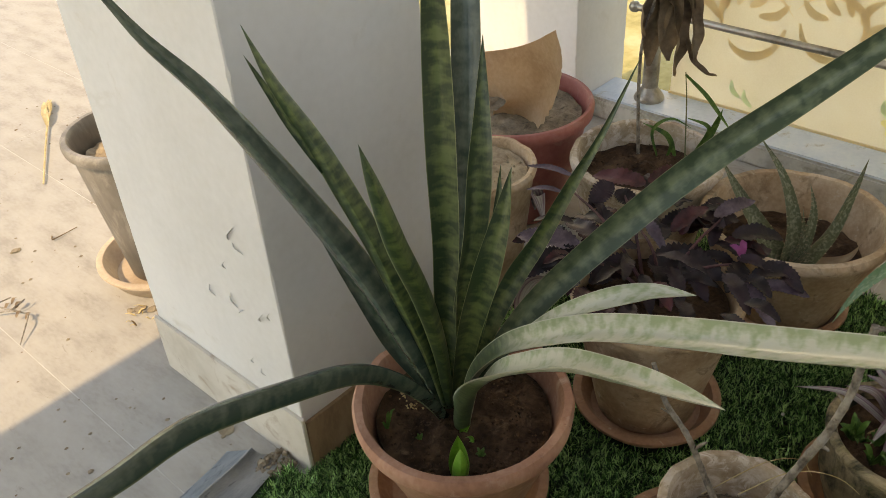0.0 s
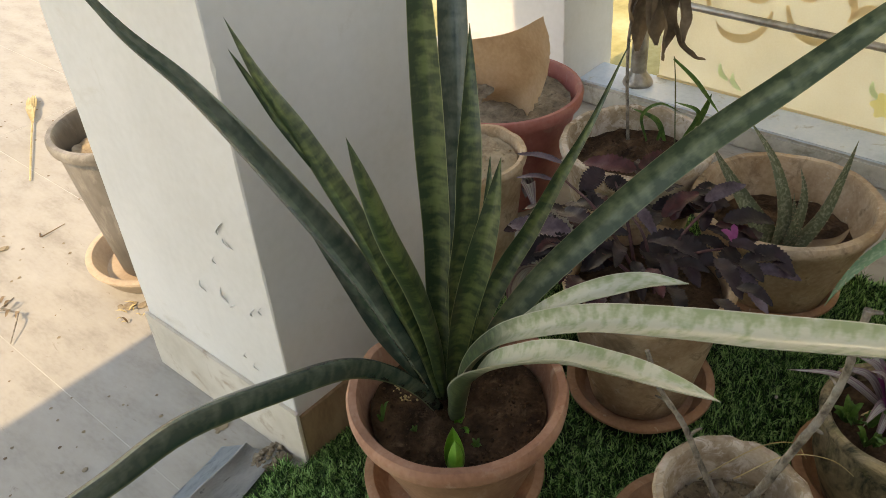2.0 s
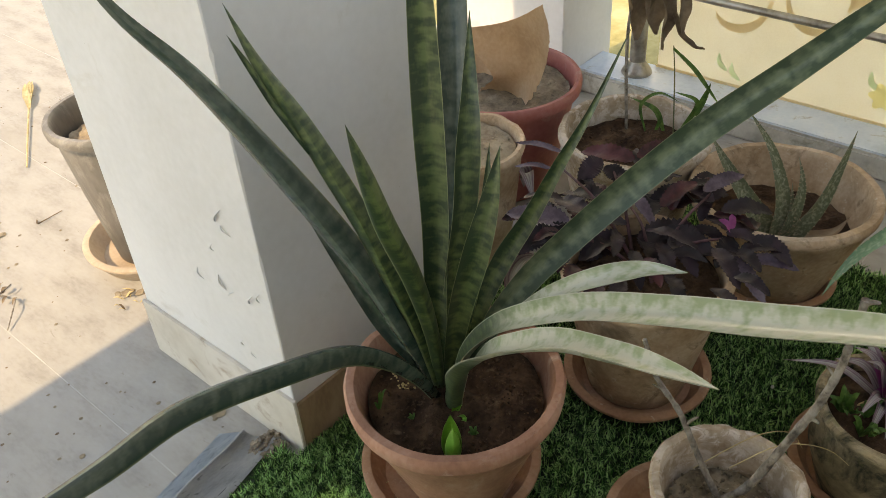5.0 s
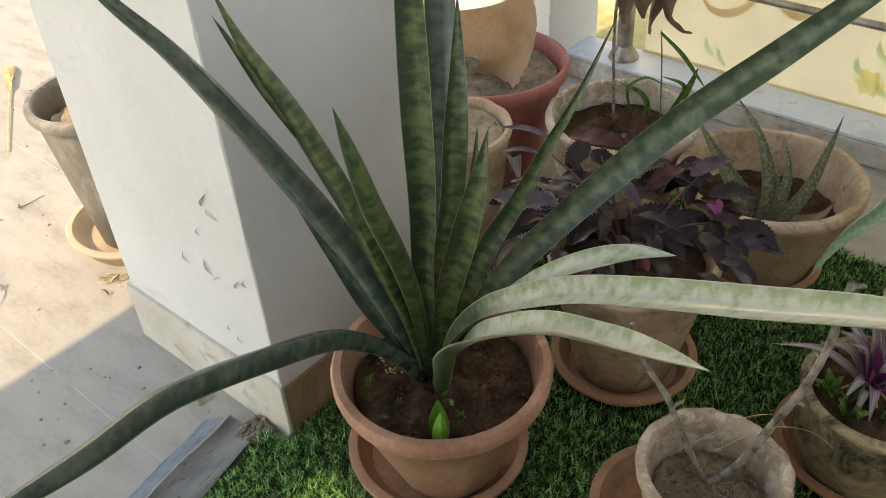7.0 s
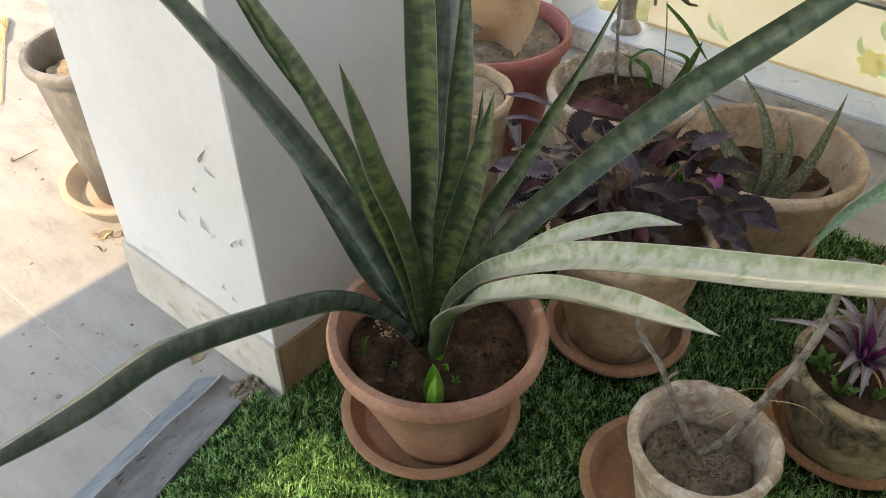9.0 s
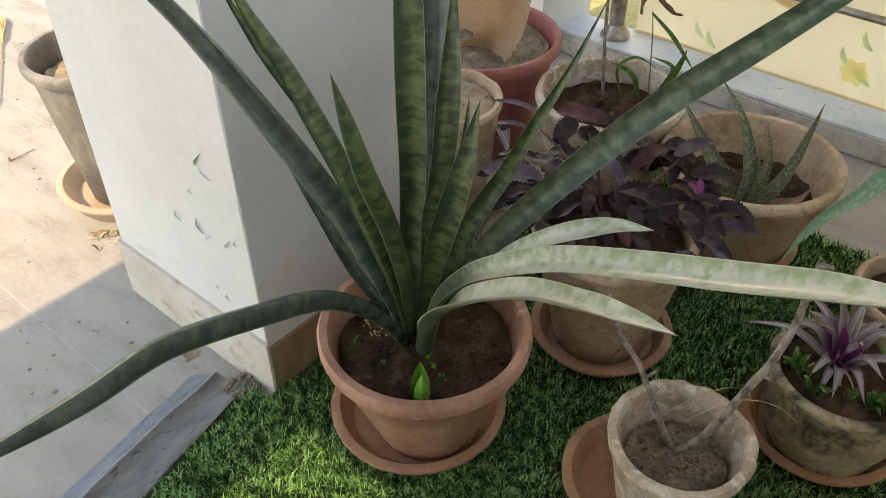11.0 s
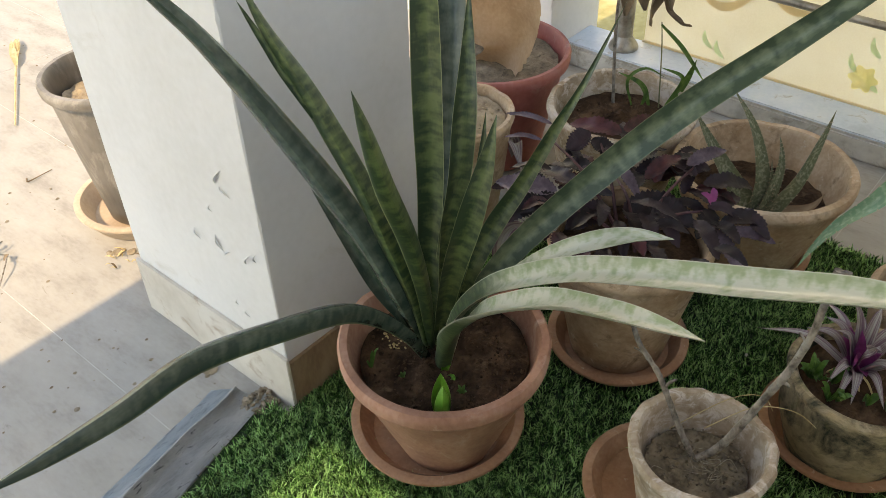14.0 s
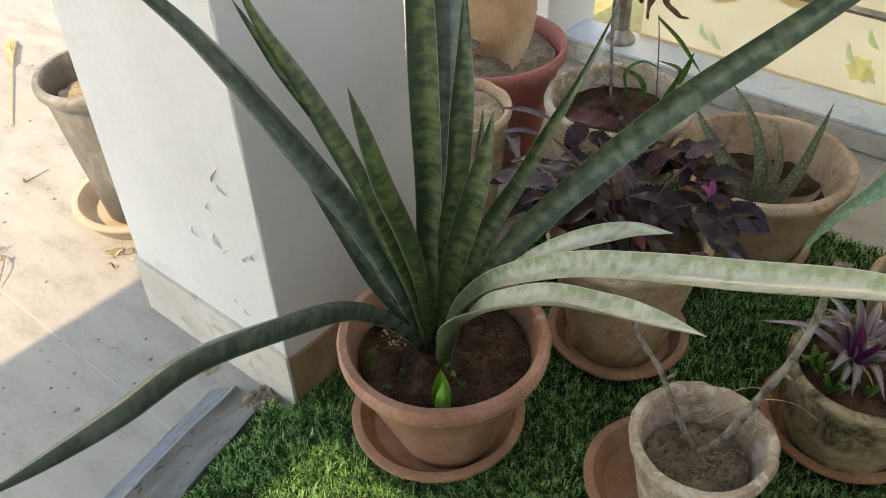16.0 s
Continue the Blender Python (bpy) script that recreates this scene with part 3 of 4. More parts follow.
for (y, z, s, fl) in ((-0.20, 0.255, 0.62, 1), (-0.47, 0.285, 0.55, -1), (-0.80, 0.30, 0.6, 1), (-1.2, 0.3, 0.6, -1), (-0.3, 0.62, 0.6, 1), (-0.75, 0.68, 0.6, -1)):
    scroll(y, z, s, fl)
for (y, z) in ((-0.27, 0.03), (-0.23, 0.05), (-0.70, 0.06), (-0.64, 0.10), (-0.68, 0.15)):
    motif("printed_leaf", [(y, z), (y + 0.025, z + 0.02), (y + 0.03, z + 0.05)], 0.022, PRINT_GREEN, lambda q, i: ovate(q))
bm = bmesh.new()
ring = [bm.verts.new((-0.026, -0.655 + (0.034 + 0.006 * math.cos(6 * a)) * math.cos(a), 0.09 + (0.034 + 0.006 * math.cos(6 * a)) * math.sin(a))) for a in [k * math.pi / 30 for k in range(60)]]
mid = bm.verts.new((-0.026, -0.655, 0.09))
for k in range(60):
    bm.faces.new((mid, ring[k - 1], ring[k]))
part("printed_flower", bm, PRINT_YELLOW, sheet, "soft yellow flower print", smooth=False)

# plain far panel past the porch, its emission standing in for bright haze
hz = bpy.data.materials.new("haze_glow")
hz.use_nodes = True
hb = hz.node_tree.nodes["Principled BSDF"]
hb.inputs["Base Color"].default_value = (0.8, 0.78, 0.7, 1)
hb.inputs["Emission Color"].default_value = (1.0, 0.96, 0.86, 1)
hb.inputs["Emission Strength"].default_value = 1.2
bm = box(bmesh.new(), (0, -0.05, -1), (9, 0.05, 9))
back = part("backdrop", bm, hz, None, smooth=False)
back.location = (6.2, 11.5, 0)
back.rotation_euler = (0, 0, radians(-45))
tagged(back, "added glowing panel standing in for bright haze beyond the porch", "backdrop", kind="structure")

# ---- artificial turf ----
turf = thing("turf_mat", (0, 0, 0), "green artificial grass mat under the pots, its edge lifted", "grass mat")
bm = bmesh.new()
vs = [bm.verts.new(p) for p in ((-1.6, -3, 0.004), (1.12, -3, 0.004), (1.10, -0.55, 0.004), (1.16, -0.02, 0.004), (0.36, -0.012, 0.004), (-0.03, -0.012, 0.004), (-0.045, 0.052, 0.004), (-0.27, 0.0, 0.004), (-0.75, -0.12, 0.004), (-1.6, -0.35, 0.004))]
bm.faces.new(vs)
ex = bmesh.ops.extrude_face_region(bm, geom=list(bm.faces))
bmesh.ops.translate(bm, verts=[v for v in ex["geom"] if isinstance(v, bmesh.types.BMVert)], vec=(0, 0, 0.006))
part("turf_base", bm, TURF_BASE, turf, smooth=False)
# the edge, folded to show its backing
bm = bmesh.new()
n_u, n_v = 40, 12
A0, A1 = Vector((-0.075, 0.165, 0)), Vector((-1.10, -0.02, 0))
B0, B1 = Vector((-0.012, 0.060, 0)), Vector((-1.10, -0.20, 0))
g = []
for i in range(n_u + 1):
    u = i / n_u
    row = []
    for j in range(n_v + 1):
        v = j / n_v
        p = A0.lerp(A1, u).lerp(B0.lerp(B1, u), v)
        z = 0.003 + 0.016 * math.sin(math.pi * min(1, v * 1.6)) ** 2 * (0.5 + 0.5 * noise.noise((u * 5, v * 2, 1))) + 0.010 * math.exp(-((v - 0.42) / 0.06) ** 2) + 0.012 * v
        row.append(bm.verts.new(p + Vector((0.006 * noise.noise((u * 9, 0, 5)), 0.012 * noise.noise((u * 7, v, 2)), z))))
    g.append(row)
pts = [[v.co.copy() for v in row] for row in g]
bm.free()
for j0, j1, m, lab in ((0, 5, BACK_BLUE, "pale blue tape along the mat's edge"), (5, n_v, BACKING, "grey woven backing folded up at the edge")):
    bm = bmesh.new()
    g = [[bm.verts.new(p) for p in row[j0:j1 + 1]] for row in pts]
    for i in range(n_u):
        for j in range(j1 - j0):
            bm.faces.new((g[i][j], g[i + 1][j], g[i + 1][j + 1], g[i][j + 1]))
    bmesh.ops.solidify(bm, geom=bm.faces, thickness=0.002)
    part("turf_edge", bm, m, turf, lab)
part("edge_cord", tube(bmesh.new(), [pts[i][5] + Vector((0, 0, 0.003)) for i in range(0, n_u + 1, 2)], 0.0009, 0.0009, 60, 6), GROUT, turf, "pale stitching cord")

POTS = [(0.140, -0.240, 0.142), (0.515, -0.390, 0.126), (0.257, -0.645, 0.122), (0.56, -0.818, 0.126), (0.95, -0.467, 0.122), (0.93, -0.11, 0.11)]


def turf_blades(count, x0, x1, y0, y1, seed):
    r = np.random.default_rng(seed)
    x, y = r.uniform(x0, x1, count), r.uniform(y0, y1, count)
    lim = np.where(x < -0.03, 0.03 + 0.21 * np.minimum(x + 0.045, 0.0), -0.012)
    keep = y < lim
    for px, py, pr in POTS:
        keep &= (x - px) ** 2 + (y - py) ** 2 > pr * pr
    x, y = x[keep], y[keep]
    m = len(x)
    a, ln, w = r.uniform(0, 2 * np.pi, m), r.uniform(0.014, 0.030, m), r.uniform(0.0009, 0.0017, m)
    lean = r.uniform(0.12, 0.95, m)
    dx, dy = np.cos(a), np.sin(a)
    base = np.stack([x, y, np.full(m, 0.009)], 1)
    side = np.stack([-dy, dx, np.zeros(m)], 1) * w[:, None]
    d = np.stack([dx * lean, dy * lean, np.ones(m)], 1)
    d /= np.linalg.norm(d, axis=1)[:, None]
    mid = base + d * (ln * 0.55)[:, None]
    d2 = d + np.stack([dx * lean, dy * lean, -0.35 * np.ones(m)], 1) * 0.8
    d2 /= np.linalg.norm(d2, axis=1)[:, None]
    tip = mid + d2 * (ln * 0.5)[:, None]
    co = np.concatenate([base - side, base + side, mid + side * 0.9, mid - side * 0.9, tip], 1).reshape(-1, 3)
    k = np.arange(m)[:, None] * 5
    loops = np.concatenate([k, k + 1, k + 2, k + 3, k + 3, k + 2, k + 4], 1).ravel()
    starts = np.stack([np.arange(m) * 7, np.arange(m) * 7 + 4], 1).ravel()
    me = bpy.data.meshes.new("turf_pile")
    me.vertices.add(len(co))
    me.vertices.foreach_set("co", co.ravel())
    me.loops.add(len(loops))
    me.loops.foreach_set("vertex_index", loops.astype(np.int32))
    me.polygons.add(len(starts))
    me.polygons.foreach_set("loop_start", starts.astype(np.int32))
    me.update(calc_edges=True)
    me.validate()
    me.materials.append(TURF)
    ob = new("turf_pile", me)
    ob.parent = turf
    return tagged(ob, "dense short green plastic blades", kind="stuff")


turf_blades(85000, -0.62, 0.12, -0.62, 0.05, 1)
turf_blades(110000, 0.0, 1.10, -1.15, 0.0, 2)

# ---- pots ----
SNAKE_POT = (0.118, -0.279, 0.023)
saucer((0.134, -0.243, 0.011), 0.158, 0.042, TERRA_SAUCER, "round terracotta saucer under the snake plant's pot", 3)
pot("flower_pot", SNAKE_POT, 0.174, 0.082, 0.257, TERRA, "terracotta pot with a thick rim, holding the snake plant", SOIL, 0.045, 0.028, 0.010, 0.016, 0.004, 0.004, 1)
saucer((0.515, -0.390, 0.011), 0.139, 0.042, TERRA_SAUCER, "dark terracotta saucer on the turf", 4)
pot("flower_pot", (0.515, -0.388, 0.022), 0.152, 0.092, 0.278, TERRA_PALE, "weathered clay pot holding the purple coleus", SOIL, 0.03, 0.022, 0.008, 0.013, 0.004, 0.003, 2)
saucer((0.257, -0.635, 0.011), 0.135, 0.038, TERRA_SAUCER, "plain terracotta saucer below a whitened pot", 5)
pot("flower_pot", (0.249, -0.682, 0.022), 0.113, 0.078, 0.178, TERRA_ASH, "whitened clay pot with a bare forked twig", SOIL_DRY, 0.064, 0.02, 0.006, 0.014, 0.008, 0.006, 3)
saucer((0.56, -0.816, 0.011), 0.138, 0.040, TERRA_SAUCER, "terracotta saucer under a mossy pot", 6)
pot("flower_pot", (0.532, -0.826, 0.022), 0.122, 0.088, 0.192, TERRA_MOSS, "moss-stained clay pot holding a striped purple plant", SOIL, 0.025, 0.018, 0.004, 0.012, 0.004, 0.003, 4, bulge=0.012)
saucer((0.95, -0.466, 0.011), 0.135, 0.035, TERRA_SAUCER, "terracotta saucer under the aloe pot", 7)
pot("flower_pot", (0.951, -0.458, 0.02), 0.189, 0.112, 0.23, TERRA_PALE, "wide clay pot holding a speckled aloe", SOIL, 0.085, 0.022, 0.008, 0.018, 0.004, 0.003, 5)
pot("flower_pot", (0.946, -0.112, 0.003), 0.171, 0.115, 0.277, TERRA_ASH, "pale weathered pot with grass and a dead stem", SOIL, 0.05, 0.02, 0.006, 0.015, 0.006, 0.006, 6)
pot("flower_pot", (0.640, 0.122, 0.003), 0.127, 0.085, 0.317, TERRA_PALE, "small weathered clay pot with bare sandy soil", SOIL_PALE, 0.02, 0.02, 0.006, 0.012, 0.006, 0.004, 7)
pot("flower_pot", (0.962, 0.280, 0.003), 0.204, 0.135, 0.297, RED_PLASTIC, "faded red plastic pot with broken shards in it", SOIL_DRY, 0.035, 0.03, 0.014, 0.012, 0.001, 0.0, 8)
saucer((0.205, 0.785, 0.0), 0.164, 0.055, CREAM_CLAY, "cream clay saucer on the sunny tile floor", 9)
pot("flower_pot", (0.205, 0.780, 0.013), 0.152, 0.090, 0.378, GREY_PLASTIC, "tall dusty grey plastic pot with a rolled rim", SOIL_PALE, 0.06, 0.024, 0.014, 0.014, 0.001, 0.0, 10)
pot("flower_pot", (0.81, -0.865, 0.011), 0.12, 0.085, 0.19, TERRA_PALE, "weathered clay pot holding a pale green aloe", SOIL, 0.03, 0.02, 0.006, 0.012, 0.004, 0.003, 11)

# broken shards standing in the red pot
shard = thing("broken_shard", (0.93, 0.24, 0.255), "large curved shard of a broken tan clay pot", "pot shard")
bm = bmesh.new()
n_u, n_v = 26, 28
LEFT = curve([(0, 0.074, -0.020), (0, 0.060, 0.022), (0, 0.022, 0.060), (0, 0.046, 0.092), (0, 0.092, 0.130), (0, 0.128, 0.163)], n_v)
RIGHT = curve([(0, -0.076, 0.018), (0, -0.106, 0.062), (0, -0.134, 0.125), (0, -0.149, 0.190), (0, -0.150, 0.235), (0, -0.136, 0.287)], n_v)
g = []
for j in range(n_v + 1):
    row = []
    for i in range(n_u + 1):
        u = i / n_u
        p = LEFT[j].lerp(RIGHT[j], u)
        e = 0.004 * noise.noise((j * 0.9, i * 0.2, 1)) * (abs(u - 0.5) * 2) ** 6
        row.append(bm.verts.new((0.036 * (1 - (2 * u - 1) ** 2) - 0.018 - 0.02 * (j / n_v) * u, p.y + e, p.z - 0.028 * math.sin(math.pi * u) * (j / n_v - 0.2) + e)))
    g.append(row)
for j in range(n_v):
    for i in range(n_u):
        bm.faces.new((g[j][i], g[j][i + 1], g[j + 1][i + 1], g[j + 1][i]))
bmesh.ops.solidify(bm, geom=bm.faces, thickness=0.011)
part("shard_wall", bm, SHARD, shard)
shard2 = thing("broken_shard", (0.99, 0.37, 0.26), "smaller curved clay shard leaning in the red pot", "pot shard")
bm = bmesh.new()
g = [[bm.verts.new((0.6 * (u - 0.5) ** 2 * 0.1, 0.09 - 0.20 * u - 0.03 * math.sin(v * 4), 0.14 * v * (1 - 0.35 * u))) for u in [i / 10 for i in range(11)]] for v in [j / 8 for j in range(9)]]
for j in range(8):
    for i in range(10):
        bm.faces.new((g[j][i], g[j][i + 1], g[j + 1][i + 1], g[j + 1][i]))
bmesh.ops.solidify(bm, geom=bm.faces, thickness=0.01)
part("shard_wall", bm, SHARD, shard2)

# ---- snake plant ----
snake = thing("snake_plant", (0.108, -0.272, 0.235), "tall snake plant with dark green banded sword leaves in terracotta pot", "plant")
FACE = (-0.5, -0.6, 0.6)


def snake_leaf(points, width, material=SNAKE, facing=FACE, fold=0.55, twist=(0, 0), base=0.62, peak=0.5, tip=1.8, thick=0.005, label="", n=40):
    bm = blade(bmesh.new(), rel(points, snake), width, facing, lambda s, i: sword(s, base, peak, tip), n, 8, fold, thick, twist, 0.01, len(snake.children))
    return part("leaf", bm, material, snake, label)


snake_leaf([(0.103, -0.256, 0.228), (0.043, -0.277, 0.338), (-0.020, -0.287, 0.428), (-0.098, -0.302, 0.509), (-0.193, -0.310, 0.560), (-0.322, -0.320, 0.616), (-0.422, -0.345, 0.643), (-0.501, -0.362, 0.666), (-0.565, -0.370, 0.682)], 0.0315, SNAKE_DARK, (-0.3, -0.4, 0.85), fold=-1.2, twist=(0, -10), tip=2.5)
snake_leaf([(0.120, -0.234, 0.228), (0.057, -0.242, 0.389), (0.033, -0.210, 0.492), (0.009, -0.172, 0.579), (-0.023, -0.135, 0.670), (-0.060, -0.108, 0.758), (-0.095, -0.088, 0.831), (-0.137, -0.069, 0.899), (-0.166, -0.058, 0.957), (-0.21, -0.04, 1.04)], 0.0430, SNAKE_DARK, fold=-1.0, base=0.75, peak=0.32, tip=1.1, twist=(35, 0))
snake_leaf([(0.127, -0.221, 0.228), (0.071, -0.237, 0.330), (0.053, -0.200, 0.390), (0.036, -0.159, 0.478), (0.024, -0.113, 0.552)], 0.0220, SNAKE_DARK)
snake_leaf([(0.114, -0.246, 0.228), (0.070, -0.256, 0.388), (0.044, -0.242, 0.502), (0.028, -0.220, 0.594), (0.014, -0.189, 0.673), (0.001, -0.157, 0.745), (-0.020, -0.127, 0.819), (-0.034, -0.104, 0.892)], 0.0310, fold=-0.9, base=0.45, twist=(30, 0))
snake_leaf([(0.003, -0.170, 0.700), (-0.014, -0.140, 0.761), (-0.023, -0.123, 0.801), (-0.030, -0.110, 0.831), (-0.036, -0.101, 0.854)], 0.0110, base=0.9, peak=0.2)
snake_leaf([(0.118, -0.251, 0.228), (0.080, -0.278, 0.394), (0.044, -0.288, 0.525), (-0.001, -0.296, 0.643), (-0.024, -0.295, 0.731), (-0.034, -0.286, 0.793)], 0.0300, fold=-0.9, base=0.45, twist=(-10, -5))
snake_leaf([(0.121, -0.254, 0.228), (0.128, -0.245, 0.398), (0.153, -0.232, 0.532), (0.167, -0.220, 0.657), (0.183, -0.206, 0.767), (0.193, -0.197, 0.889), (0.195, -0.193, 0.980)], 0.0430, base=0.5, tip=2.6, twist=(30, 0))
snake_leaf([(0.155, -0.221, 0.228), (0.198, -0.204, 0.396), (0.263, -0.170, 0.531), (0.303, -0.147, 0.653), (0.348, -0.115, 0.809), (0.369, -0.097, 0.898), (0.386, -0.084, 0.992)], 0.0460, SNAKE_DARK, tip=2.6)
snake_leaf([(0.159, -0.227, 0.228), (0.150, -0.254, 0.407), (0.178, -0.263, 0.541), (0.205, -0.254, 0.638), (0.230, -0.241, 0.710), (0.266, -0.217, 0.806)], 0.0390, base=0.45, twist=(-35, 0))
snake_leaf([(0.130, -0.253, 0.228), (0.112, -0.301, 0.414), (0.121, -0.328, 0.525), (0.145, -0.338, 0.609), (0.173, -0.337, 0.684)], 0.0380, base=0.55, fold=0.5, twist=(-10, 20))
snake_leaf([(0.137, -0.251, 0.228), (0.136, -0.294, 0.393), (0.142, -0.316, 0.507), (0.161, -0.319, 0.593), (0.187, -0.308, 0.673)], 0.0220)
snake_leaf([(0.154, -0.241, 0.228), (0.172, -0.280, 0.360), (0.219, -0.299, 0.451), (0.254, -0.324, 0.519), (0.286, -0.353, 0.606), (0.315, -0.381, 0.684), (0.364, -0.407, 0.793)], 0.0310, SNAKE, tip=1.2, peak=0.35)
snake_leaf([(0.164, -0.232, 0.228), (0.188, -0.293, 0.333), (0.249, -0.334, 0.422), (0.329, -0.414, 0.540), (0.401, -0.495, 0.643), (0.463, -0.572, 0.723), (0.511, -0.649, 0.806), (0.553, -0.718, 0.880), (0.577, -0.770, 0.935)], 0.0430, SNAKE_SOFT, tip=2.6, peak=0.4)
snake_leaf([(0.133, -0.255, 0.228), (0.081, -0.351, 0.411), (0.049, -0.440, 0.529), (0.035, -0.504, 0.610), (0.040, -0.558, 0.658), (0.059, -0.606, 0.682), (0.065, -0.653, 0.697)], 0.0240, SNAKE_LIT, (-0.3, -0.3, 0.9), base=0.5, peak=0.7, tip=2)
snake_leaf([(0.118, -0.272, 0.228), (0.047, -0.361, 0.421), (0.009, -0.438, 0.541), (-0.009, -0.506, 0.613), (-0.017, -0.588, 0.674), (-0.039, -0.687, 0.736), (-0.066, -0.779, 0.793), (-0.097, -0.851, 0.847), (-0.121, -0.901, 0.883), (-0.141, -0.944, 0.914)], 0.0330, SNAKE_LIT, (-0.4, -0.3, 0.9), base=0.85, peak=0.6, tip=2.2)
snake_leaf([(0.102, -0.285, 0.228), (0.017, -0.377, 0.417), (-0.043, -0.463, 0.555), (-0.075, -0.537, 0.639), (-0.105, -0.615, 0.711), (-0.147, -0.694, 0.775), (-0.172, -0.752, 0.811), (-0.191, -0.792, 0.836)], 0.0310, SNAKE_LIT, (-0.3, -0.4, 0.9), base=0.95, peak=0.55, tip=1.6)

# fresh shoots and bits in the snake plant's pot
for pts, w, fa in (([(0.024, -0.352, 0.232), (0.022, -0.354, 0.272), (0.026, -0.351, 0.318)], 0.030, (-0.6, -0.5, 0.5)), ([(0.018, -0.358, 0.232), (0.013, -0.364, 0.262), (0.019, -0.361, 0.303)], 0.024, (0.6, 0.6, 0.3)),
                   ([(0.086, -0.302, 0.232), (0.088, -0.310, 0.262), (0.094, -0.316, 0.284)], 0.013, FACE), ([(0.084, -0.312, 0.232), (0.078, -0.328, 0.250), (0.074, -0.338, 0.252)], 0.010, FACE)):
    part("shoot", blade(bmesh.new(), rel(pts, snake), w, fa, lambda s, i: sword(s, 0.7, 0.45, 2.2), 16, 6, 0.75, 0.002), SPROUT, snake, "fresh bright green shoot")


def weed(name, root, tips, width, label, material=WEED):
    e = thing(name, root, label, "weed", "weeds in pots")
    for k, t in enumerate(tips):
        t = Vector(t)
        m = t * 0.55 + Vector((0, 0, t.length * 0.22))
        part("leaf", blade(bmesh.new(), [(0, 0, -0.004), m, t], width, (-0.4, -0.5, 0.8), lambda s, i: sword(s, 0.4, 0.4, 1.6), 12, 4, 0.3, 0.0008), material, e)
    return e


weed("weed_seedling", (0.019, -0.206, 0.238), [(0.004, -0.004, 0.040), (-0.006, 0.004, 0.018), (0.010, -0.012, 0.046)], 0.0045, "tiny green seedling in dark soil")
weed("weed_seedling", (0.069, -0.356, 0.24), [(0.010, 0.002, 0.009), (-0.009, 0.004, 0.009), (0.002, 0.010, 0.010), (0.0, -0.010, 0.009)], 0.005, "small dull green seedling in dark soil")
weed("weed_seedling", (0.035, -0.262, 0.24), [(0.008, 0.002, 0.006), (-0.007, 0.004, 0.006), (0.002, 0.008, 0.006)], 0.004, "tiny seedling in dark soil")

# ---- purple coleus ----
coleus = thing("coleus_plant", (0.515, -0.388, 0.265), "bushy dark purple coleus with toothed leaves", "plant")


def coleus_leaf(a, b, width, material=COLEUS, facing=(-0.3, -0.4, 0.85), droop=0.02, label="", size=1.0):
    a, b, width = Vector(a), Vector(b), width * size
    m = (a + b) * 0.5 + Vector((0, 0, droop))
    r = len(coleus.children)
    bm = blade(bmesh.new(), rel([a, m, b], coleus), width, facing, lambda s, i: ovate(s, 0.11, i), 26, 6, 0.34, 0.0008, (0, 0), 0.035, r)
    return part("leaf", bm, material, coleus, label)


LILAC, DARK, RED = (COLEUS_LILAC, "lilac-grey leaf"), (COLEUS, ""), (COLEUS_RED, "dark maroon leaf")
for a, b, w, (m, lab) in (
        ((0.626, -0.277, 0.355), (0.582, -0.365, 0.325), 0.040, LILAC), ((0.604, -0.493, 0.311), (0.554, -0.589, 0.280), 0.052, LILAC), ((0.619, -0.524, 0.308), (0.662, -0.600, 0.289), 0.040, LILAC),
        ((0.542, -0.352, 0.321), (0.653, -0.426, 0.301), 0.085, DARK), ((0.701, -0.392, 0.352), (0.805, -0.424, 0.345), 0.045, LILAC), ((0.710, -0.244, 0.363), (0.704, -0.125, 0.343), 0.065, RED),
        ((0.720, -0.244, 0.364), (0.831, -0.277, 0.344), 0.060, RED), ((0.647, -0.121, 0.368), (0.633, -0.015, 0.362), 0.022, LILAC), ((0.597, -0.131, 0.359), (0.581, -0.052, 0.345), 0.018, LILAC),
        ((0.676, -0.189, 0.364), (0.609, -0.184, 0.334), 0.065, DARK), ((0.660, -0.207, 0.359), (0.659, -0.266, 0.329), 0.060, DARK), ((0.504, -0.232, 0.331), (0.481, -0.105, 0.311), 0.070, LILAC),
        ((0.472, -0.224, 0.327), (0.389, -0.186, 0.306), 0.070, DARK), ((0.657, -0.483, 0.322), (0.698, -0.405, 0.302), 0.050, DARK), ((0.648, -0.483, 0.321), (0.737, -0.493, 0.301), 0.050, DARK),
        ((0.643, -0.486, 0.319), (0.574, -0.487, 0.299), 0.060, DARK), ((0.535, -0.373, 0.316), (0.504, -0.445, 0.296), 0.060, DARK), ((0.532, -0.329, 0.322), (0.449, -0.290, 0.302), 0.075, DARK),
        ((0.587, -0.376, 0.325), (0.595, -0.475, 0.305), 0.075, DARK), ((0.697, -0.416, 0.339), (0.746, -0.322, 0.319), 0.050, DARK), ((0.538, -0.252, 0.334), (0.570, -0.155, 0.314), 0.060, DARK),
        ((0.481, -0.267, 0.322), (0.474, -0.186, 0.302), 0.070, DARK), ((0.645, -0.478, 0.325), (0.66, -0.468, 0.355), 0.022, (MAGENTA, "young magenta leaf")), ((0.645, -0.482, 0.325), (0.638, -0.455, 0.35), 0.02, (MAGENTA, "young magenta leaf"))):
    coleus_leaf(a, b, w, m, droop=0.008, label=lab, size=0.85)
